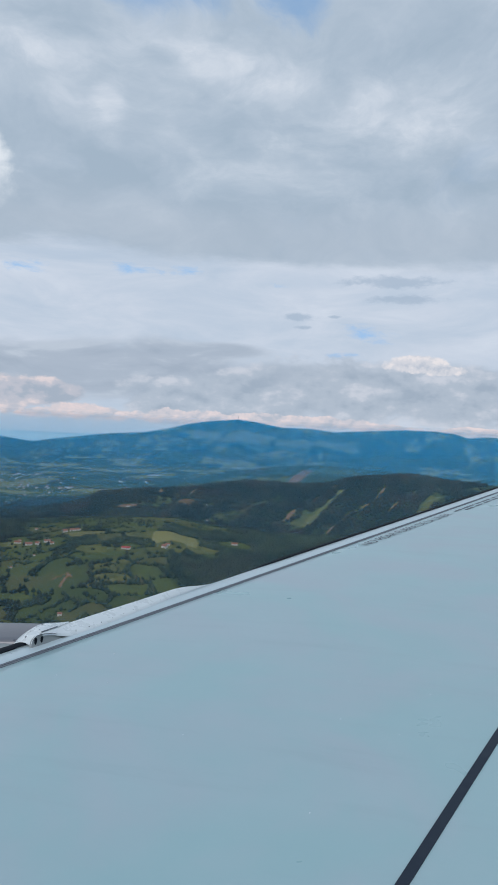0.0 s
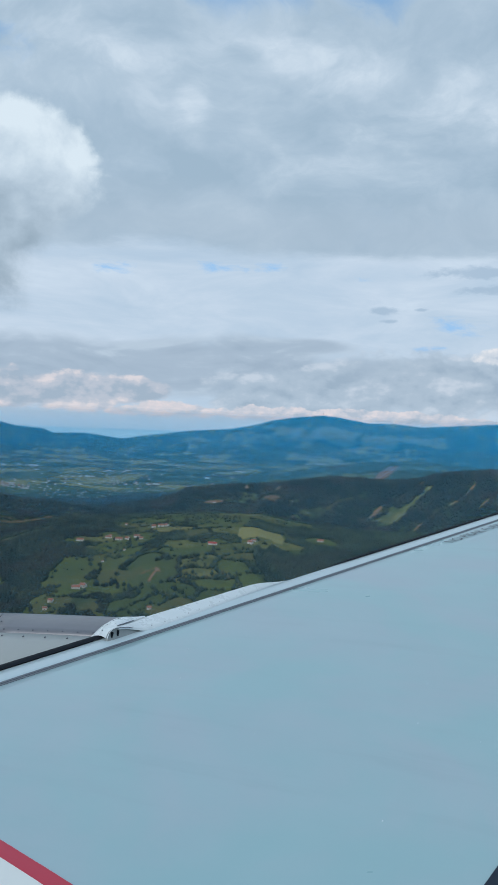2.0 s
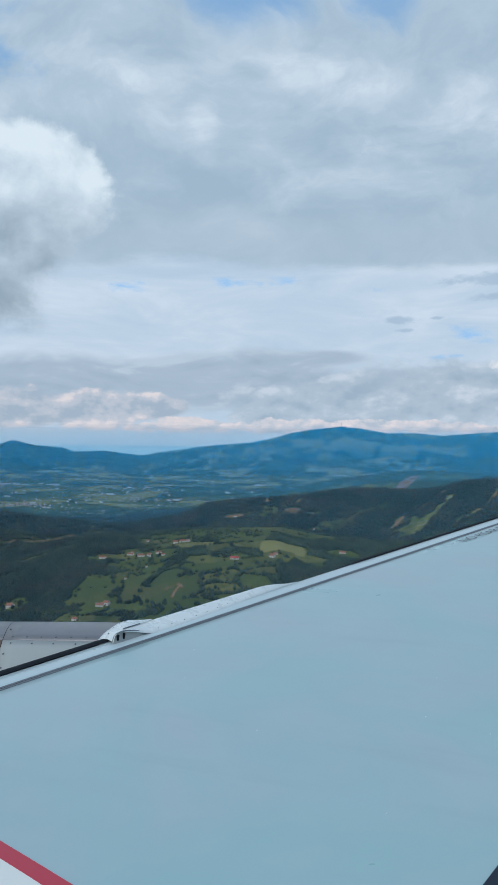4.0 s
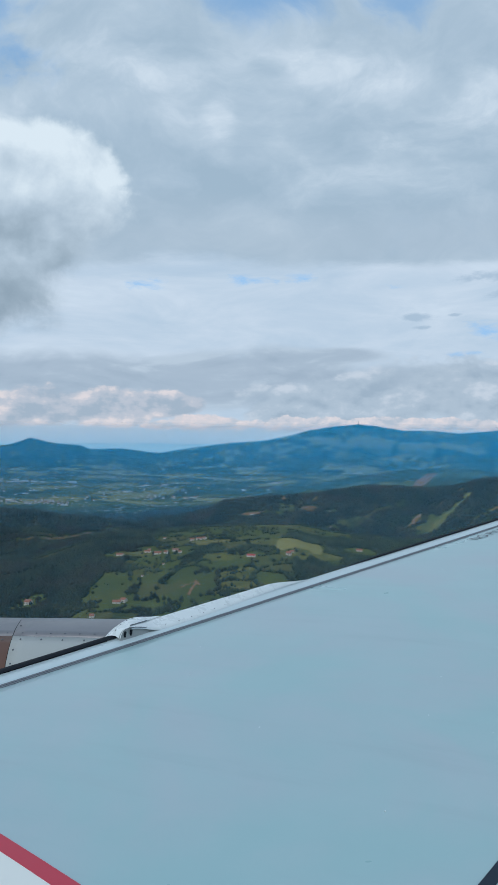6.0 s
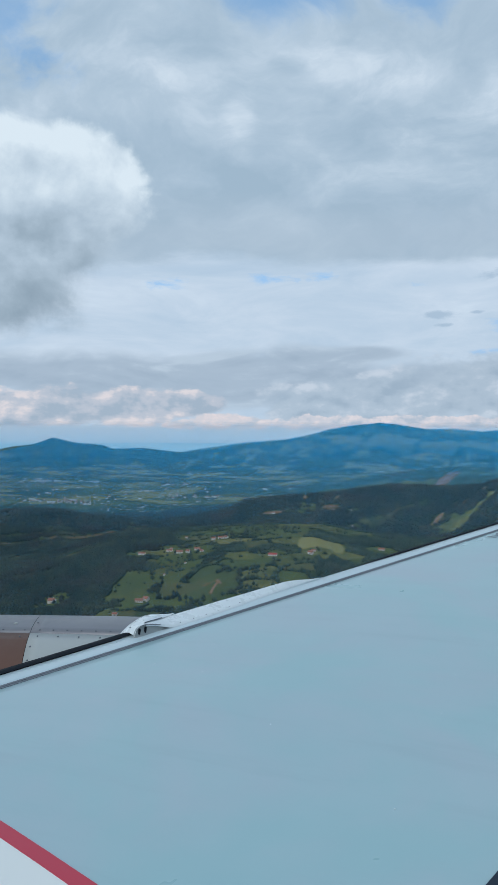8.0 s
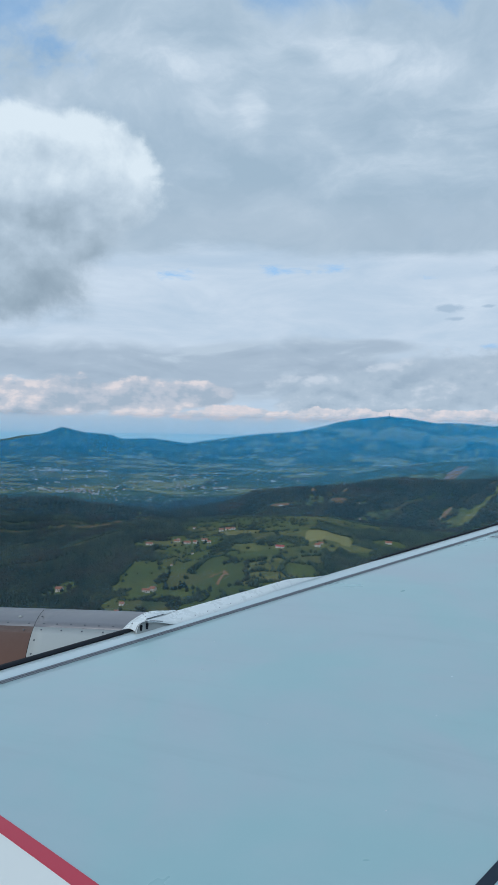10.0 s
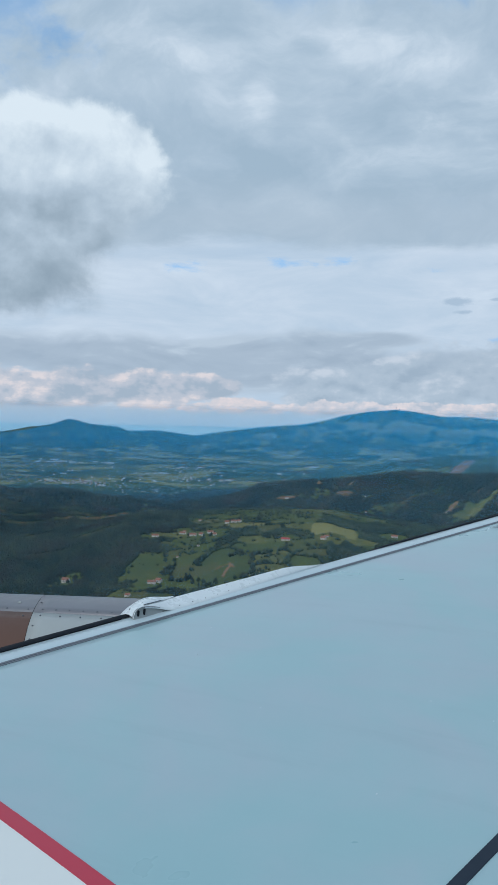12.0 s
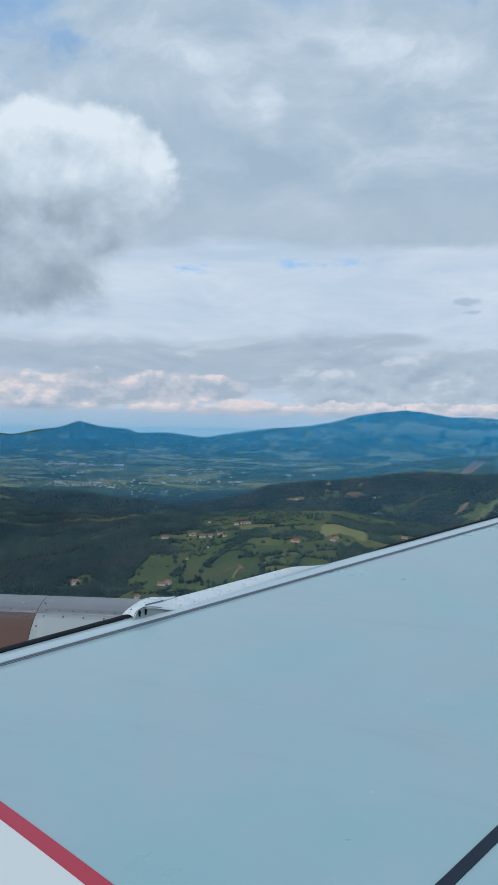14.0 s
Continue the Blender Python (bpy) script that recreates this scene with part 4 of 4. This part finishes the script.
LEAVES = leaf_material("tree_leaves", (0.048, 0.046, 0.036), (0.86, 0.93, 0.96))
# west hill: the cloud shade over it is put into these darker leaves
LEAVES_WEST = leaf_material("cloud_shaded_leaves", (0.052, 0.044, 0.035), (0.62, 0.64, 0.74))
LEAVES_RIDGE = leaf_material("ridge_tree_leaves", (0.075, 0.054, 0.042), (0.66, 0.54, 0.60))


def build_woods():
    rng = np.random.default_rng(5)

    def sample(count, lo, hi, a0, a1):
        r = np.sqrt(lo * lo + rng.random(count) * (hi * hi - lo * lo))
        return a0 + rng.random(count) * (a1 - a0), r

    for name, count, lo, hi, a0, a1, size, side, leaves, label in (
        ("forest", 185000, 1640, 3120, -34, 3, 4.6, 1, LEAVES, "dark green mixed woodland with hedgerows on the near hills"),
        ("forest", 85000, 1640, 3120, -44, -20, 5.0, -1, LEAVES_WEST, "dark slate green forest on a hillside, cloud shade put into its colour"),
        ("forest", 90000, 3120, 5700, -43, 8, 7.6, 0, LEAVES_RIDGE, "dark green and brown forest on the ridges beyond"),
    ):
        az, r = sample(count, lo, hi, a0, a1)
        meadow, soil, straw, ident, hedge = cover(az, r)
        x, y = r * np.sin(np.radians(az)), r * np.cos(np.radians(az))
        ragged = meadow + (fbm(x, y, 58, 4, 101) - 0.5) * 0.6
        wild = (ragged < 0.46) & (soil < 0.35)
        row = (hedge < 3.6) & (rng.random(count) < 0.8)
        lone = (rng.random(count) < 0.07) & (fbm(x, y, 60, 3, 121) > 0.62) & (straw < 0.25)
        keep = ((wild | row) & (straw < 0.4)) | lone
        keep &= ~((soil > 0.3) & ~lone)
        border = -28.0 + 14.0 * (fbm(x, y, 420, 4, 205) - 0.5)
        keep &= (az - border) * side >= 0
        az, r = az[keep], r[keep]
        stand = fbm(x[keep], y[keep], 230, 3, 111)
        radius = size * (0.55 + 0.75 * rng.random(len(az)) ** 1.5) * (0.75 + 0.5 * stand)
        tall = 1.0 + 0.6 * rng.random(len(az)) * (stand > 0.5)
        v, f = blobs(az, r, land_height(az, r), radius, tall, 7)
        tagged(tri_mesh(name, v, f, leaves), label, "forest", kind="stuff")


build_woods()

# ---------------------------------------------------------------- houses
def plaster(name, color):
    m, n = material(name)
    at = n.add("ShaderNodeTexCoord").outputs["Object"]
    rnd = n.add("ShaderNodeObjectInfo").outputs["Random"]
    col = n.mix(n.step(n.noise(at, 0.7, 6, 0.65), 0.4, 0.75, 0, 0.5), color, tuple(c * 0.7 for c in color))
    col = n.mix(n.math("MULTIPLY", rnd, 0.4), col, tuple(c * 0.75 for c in color))
    n.out(n.surface(col, 0.85))
    return m


WALL = plaster("pale_plaster", (0.56, 0.53, 0.47))
ROOF = plaster("clay_tiles", (0.30, 0.125, 0.085))
ROOF_RED = plaster("red_sheet_roof", (0.42, 0.075, 0.065))
ROOF_GREY = plaster("white_sheet_roof", (0.46, 0.48, 0.49))
GLASS = plaster("dark_window_glass", (0.03, 0.035, 0.045))
TIMBER = plaster("dark_timber", (0.09, 0.055, 0.035))


def gable(bm, w, d, h, rise):
    """A house's walls with two gables."""
    p = [(-w / 2, -d / 2), (w / 2, -d / 2), (w / 2, d / 2), (-w / 2, d / 2)]
    lo = [bm.verts.new((x, y, -2.5)) for x, y in p]
    hi = [bm.verts.new((x, y, h)) for x, y in p]
    a, b = bm.verts.new((-w / 2, 0, h + rise)), bm.verts.new((w / 2, 0, h + rise))
    bm.faces.new((lo[0], lo[1], hi[1], hi[0]))
    bm.faces.new((lo[2], lo[3], hi[3], hi[2]))
    bm.faces.new((lo[1], lo[2], hi[2], b, hi[1]))
    bm.faces.new((lo[3], lo[0], hi[0], a, hi[3]))


def roof_shape(bm, w, d, h, rise, over=0.7, thick=0.3):
    k = (d / 2 + over) / (d / 2)
    for side in (-1, 1):
        y, z = side * (d / 2 + over), h + rise - rise * k
        q = [(-w / 2 - over, 0, h + rise + 0.05), (w / 2 + over, 0, h + rise + 0.05), (w / 2 + over, y, z + 0.05), (-w / 2 - over, y, z + 0.05)]
        top = [bm.verts.new((a, b, c + thick)) for a, b, c in q]
        bot = [bm.verts.new(p) for p in q]
        bm.faces.new(top if side < 0 else top[::-1])
        bm.faces.new(bot[::-1] if side < 0 else bot)
        for i in range(4):
            bm.faces.new((top[i], bot[i], bot[(i + 1) % 4], top[(i + 1) % 4]))
    bmesh.ops.recalc_face_normals(bm, faces=bm.faces)


def house(label, w, d, h, rise, roof_mat, windows=True, name="farmhouse"):
    ob = tagged(new(name), label, "house", "houses on the hills")
    bm = bmesh.new()
    gable(bm, w, d, h, rise)
    part("wall", bm, WALL, ob)
    bm = bmesh.new()
    roof_shape(bm, w, d, h, rise)
    roof = part("roof", bm, roof_mat, ob, "weathered pitched roof")
    if windows:
        for i in range(4):
            for lvl in (1.2, 4.0):
                if lvl + 1.5 < h:
                    bm = bmesh.new()
                    box(bm, (1.1, 0.16, 1.4), Matrix.Translation((-w / 2 + w * (i + 0.5) / 4, -d / 2, lvl + 0.7)))
                    part("window", bm, GLASS, ob)
        bm = bmesh.new()
        box(bm, (1.6, 0.2, 2.2), Matrix.Translation((w * 0.05, -d / 2 - 0.04, 1.1)))
        part("door", bm, TIMBER, ob)
        bm = bmesh.new()
        box(bm, (0.8, 0.8, 1.8), Matrix.Translation((w * 0.2, d * 0.12, h + rise + 0.3)))
        part("chimney", bm, WALL, roof)
    return ob


def stand(az, r, turn, size=1.0):
    """The pose of a thing on the land, shrunk as the far land is."""
    k = float(squeeze(r) / r)
    x, y, z = place(az, r, float(land_height(az, r)))
    return Matrix.Translation((x, y, z)) @ Matrix.Rotation(radians(turn), 4, "Z"), k * size


def settle(model, az, r, turn, size):
    m, k = stand(az, r, turn, size)
    ob = copy_thing(model, m)
    ob.matrix_basis = m @ Matrix.Diagonal((k, k, k, 1))
    return ob


HOUSES = (
    house("white farmhouse with a red clay tile roof among meadows", 15, 12, 5.6, 4.2, ROOF),
    house("long pale farm building with a tiled roof", 20, 11, 4.6, 3.8, ROOF),
    house("barn with a red sheet metal roof beside fields", 24, 13, 4.0, 3.6, ROOF_RED, name="barn"),
    house("village house with a clay tile roof in the valley", 13, 11, 5.5, 3.6, ROOF, False, "village_house"),
    house("long white industrial hall in the valley", 52, 24, 8, 2.0, ROOF_GREY, False, "industrial_hall"),
)
for i, (a, s, k, turn, size) in enumerate(FARMS):
    settle(HOUSES[k], a, site(a, s), turn, size)
# settlements: azimuth, slope, spread of each, houses, halls
TOWNS = [
    (-35.49, -0.0639, 0.8, 200, 5, 6),
    (-37.27, -0.0632, 0.8, 200, 5, 4),
    (-34.10, -0.0906, 1.0, 90, 29, 2),
    (-36.10, -0.0896, 0.5, 90, 9, 1),
    (-32.47, -0.0942, 0.4, 50, 5, 1),
    (-33.69, -0.0733, 3.0, 500, 20, 1),
    (-21.94, -0.0762, 3.0, 500, 20, 1),
    (-24.92, -0.0459, 2.0, 700, 16, 0),
    (-15.09, -0.0541, 2.5, 500, 17, 0),
    (-9.20, -0.0332, 3.0, 800, 17, 0),
    (-26.20, -0.0711, 1.0, 150, 20, 1),
    (-28.73, -0.0786, 0.8, 120, 8, 3),
    (-24.29, -0.0864, 0.9, 80, 16, 1),
    (-32.05, -0.0651, 0.6, 80, 3, 4),
    (-10.87, -0.0524, 0.5, 40, 0, 4),
    (-12.33, -0.0407, 1.0, 150, 16, 0),
    (-16.79, -0.0661, 0.6, 90, 9, 1),
    (-3.16, -0.0328, 0.8, 150, 9, 0),
    (-20.65, -0.0614, 2.0, 300, 16, 0),
    (-16.79, -0.0406, 0.8, 150, 10, 0),
    (-28.32, -0.0862, 3.0, 300, 17, 1),
]
rng = random.Random(4)
for a, s, da, dr, count, halls in TOWNS:
    r0 = site(a, s)
    for i in range(count + halls):
        az, r = rng.gauss(a, da), r0 + rng.gauss(0, dr)
        settle(HOUSES[3] if i < count else HOUSES[4], az, r, rng.uniform(-60, 60), rng.uniform(0.8, 1.5))
for model in HOUSES:
    for o in (*model.children_recursive, model):
        bpy.data.objects.remove(o)

def build_scattered_houses():
    """Small gabled houses sown over the valley, thicker round the settlements."""
    rng = np.random.default_rng(17)
    n = 9000
    az, r = rng.uniform(-44, 4, n), np.sqrt(rng.uniform(5600.0 ** 2, 15200.0 ** 2, n))
    x, y = r * np.sin(np.radians(az)), r * np.cos(np.radians(az))
    thick = fbm(x, y, 900, 4, 171) - 0.50 + 0.5 * np.clip(fbm(x, y, 260, 3, 181) - 0.5, 0, 1)
    z = land_height(az, r)
    keep = (thick > 0.115 + 0.14 * rng.random(n)) & (z < 330) & (z > 5)
    az, r, z = az[keep], r[keep], z[keep]
    k = squeeze(r) / r
    P = place(az, r, z)
    verts, faces, mats = [], [], []
    for i in range(len(az)):
        w, d, h, rise = rng.uniform(8, 16), rng.uniform(6, 9), rng.uniform(2.2, 4), rng.uniform(1.5, 3)
        c, q = math.cos(rng.uniform(0, 3.14)), 0.0
        q = math.sqrt(1 - c * c)
        b = len(verts)
        for lx, ly, lz in ((-w, -d, -6), (w, -d, -6), (w, d, -6), (-w, d, -6), (-w, -d, 2 * h), (w, -d, 2 * h), (w, d, 2 * h), (-w, d, 2 * h), (-w, 0, 2 * h + 2 * rise), (w, 0, 2 * h + 2 * rise)):
            verts.append((P[i, 0] + k[i] * (lx * c - ly * q) / 2, P[i, 1] + k[i] * (lx * q + ly * c) / 2, P[i, 2] + k[i] * lz / 2))
        faces += [(b, b + 1, b + 5, b + 4), (b + 2, b + 3, b + 7, b + 6), (b + 1, b + 2, b + 6, b + 9, b + 5), (b + 3, b, b + 4, b + 8, b + 7), (b + 4, b + 5, b + 9, b + 8), (b + 6, b + 7, b + 8, b + 9)]
        mats += [0, 0, 0, 0] + ([1, 1] if rng.random() < 0.85 else [2, 2])
    ob = mesh_object("houses", verts, faces, plaster("old_plaster", (0.46, 0.38, 0.31)), None, False)
    ob.data.materials.append(ROOF)
    ob.data.materials.append(ROOF_GREY)
    ob.data.polygons.foreach_set("material_index", np.array(mats, dtype=np.int32))
    tagged(ob, "white and red-roofed houses scattered over the far valley", "houses", kind="stuff")


build_scattered_houses()

# ---------------------------------------------------------------- lone trees
BARK = plaster("bark", (0.10, 0.075, 0.05))


def tree(seed):
    rng = random.Random(seed)
    ob = tagged(new("tree"), "round dark green tree standing alone in a meadow", "tree", "lone trees in the meadows")
    bm = bmesh.new()
    bmesh.ops.create_cone(bm, cap_ends=True, segments=8, radius1=0.45, radius2=0.2, depth=6, matrix=Matrix.Translation((0, 0, 2.0)))
    for i in range(5):
        a = i * 1.26 + rng.random()
        m = Matrix.Translation((math.cos(a) * 0.9, math.sin(a) * 0.9, 5.0)) @ Matrix.Rotation(a, 4, "Z") @ Matrix.Rotation(radians(40), 4, "Y")
        bmesh.ops.create_cone(bm, cap_ends=True, segments=6, radius1=0.16, radius2=0.06, depth=3, matrix=m)
    part("trunk", bm, BARK, ob)
    bm = bmesh.new()
    for i in range(70):
        a, b = rng.uniform(0, 6.28), rng.uniform(-0.7, 1.4)
        d = rng.uniform(2.2, 4.2)
        c = (d * math.cos(a) * math.cos(b), d * math.sin(a) * math.cos(b), 7.2 + 0.95 * d * math.sin(b))
        r = bmesh.ops.create_icosphere(bm, subdivisions=1, radius=rng.uniform(0.7, 1.4), matrix=Matrix.Translation(c))
        for v in r["verts"]:
            v.co += Vector((rng.uniform(-0.25, 0.25), rng.uniform(-0.25, 0.25), rng.uniform(-0.25, 0.25)))
    part("crown", bm, LEAVES, ob)
    return ob


TREE = tree(3)
for a, s, size in ((-27.64, -0.1972, 1.3), (-26.96, -0.1983, 1.3), (-26.23, -0.1762, 1.2), (-25.18, -0.1953, 1.0), (-21.10, -0.1625, 1.1), (-19.81, -0.1439, 1.2), (-12.98, -0.1470, 1.1), (-16.81, -0.1738, 1.2), (-22.82, -0.1735, 1.2), (-29.19, -0.1785, 1.1), (-17.66, -0.1327, 1.0), (-14.25, -0.1212, 1.0), (-24.09, -0.1432, 1.0), (-11.72, -0.1726, 1.1), (-21.97, -0.1887, 1.2), (-27.73, -0.2165, 1.2)):
    settle(TREE, a, site(a, s), rng.uniform(0, 360), size)
for o in (*TREE.children_recursive, TREE):
    bpy.data.objects.remove(o)

# ---------------------------------------------------------------- masts on the summit
STEEL = painted("galvanised_steel", (0.25, 0.26, 0.27), 0.5, 0.2, 0.7)


def mast(az, tall, dishes):
    r = 18400 * (1 + 0.05 * (float(fbm(np.array(az), np.array(0.0), 6.0, 3, 16)) - 0.5))
    x, y, z = place(az, r, float(land_height(az, r)))
    ob = tagged(new("radio_mast"), "slender steel radio mast on the mountain top", "mast", "summit masts")
    ob.matrix_basis = Matrix.Translation((x, y, z))
    bm = bmesh.new()
    bmesh.ops.create_cone(bm, cap_ends=True, segments=8, radius1=0.9, radius2=0.4, depth=tall, matrix=Matrix.Translation((0, 0, tall / 2 - 2)))
    part("pole", bm, STEEL, ob)
    for i in range(dishes):
        bm = bmesh.new()
        box(bm, (4.5, 2, 1.2), Matrix.Translation((0, 0, tall * (0.45 + 0.2 * i))))
        part("antenna", bm, STEEL, ob)


for a, tall, dishes in ((-10.53, 22, 2), (-10.28, 14, 1), (-9.90, 10, 1), (-10.86, 9, 0)):
    mast(a, tall, dishes)

# ---------------------------------------------------------------- markings and fittings on the wing
def along_edge(u, xi, lift):
    """A frame on the wing: x along the slat seam outboard, y toward the nose, z off the skin."""
    ex = (Vector(on_wing(u + 0.5, xi)) - Vector(on_wing(u, xi))).normalized()
    ey = Vector((-math.cos(SWEEP), math.sin(SWEEP), 0))
    ez = ex.cross(ey).normalized()
    ey = ez.cross(ex)
    m = Matrix((ex, ey, ez)).transposed().to_4x4()
    m.translation = Vector(on_wing(u, xi, lift))
    return m


def lettering(text, u, xi, length):
    curve = bpy.data.curves.new("lettering", "FONT")
    curve.body, curve.size, curve.extrude = text, 1.0, 0.0
    ob = new("lettering", curve)
    bpy.context.view_layer.update()
    k = length / ob.dimensions.x
    me = bpy.data.meshes.new_from_object(ob)
    bpy.data.objects.remove(ob)
    me.transform(along_edge(u, xi, 0.004) @ Matrix.Diagonal((k, k * 0.80, 1, 1)))
    me.materials.append(SEAM)
    mark = new("lettering", me)
    mark.parent = wing
    mark["label"] = "small dark warning lettering"


lettering("NO PISAR FUERA DE LA LINEA", 6.12, 0.200, 2.25)
rng = random.Random(8)
for row in range(2):
    u = 8.66 + 0.18 * row
    for i in range(9):
        w = rng.uniform(0.16, 0.42)
        bm = bmesh.new()
        box(bm, (w, 0.030, 0.002), along_edge(u + w / 2, 0.135 + 0.075 * row, 0.003))
        part("marking", bm, SEAM, wing)
        u += w + 0.07

# fasteners along the apron's aft edge
for i in range(11):
    u = 2.90 + 0.105 * i
    xi, lift = apron_edge(u)
    bm = bmesh.new()
    bmesh.ops.create_cone(bm, cap_ends=True, segments=8, radius1=0.004, radius2=0.003, depth=0.004, matrix=along_edge(u, xi - 0.022, lift + 0.010))
    part("fastener", bm, SEAM, wing)

# small scuffs and stains on the skin
rng = random.Random(21)
for i in range(22):
    u, xi = rng.uniform(0.6, 9.0), rng.uniform(0.3, 2.6)
    bm = bmesh.new()
    size = rng.uniform(0.0015, 0.003)
    bmesh.ops.create_cone(bm, cap_ends=True, segments=7, radius1=size, radius2=size * 0.7, depth=0.002, matrix=along_edge(u, xi, 0.001) @ Matrix.Diagonal((rng.uniform(1, 2.5), 1, 1, 1)))
    part("scuff", bm, SCUFF, wing)
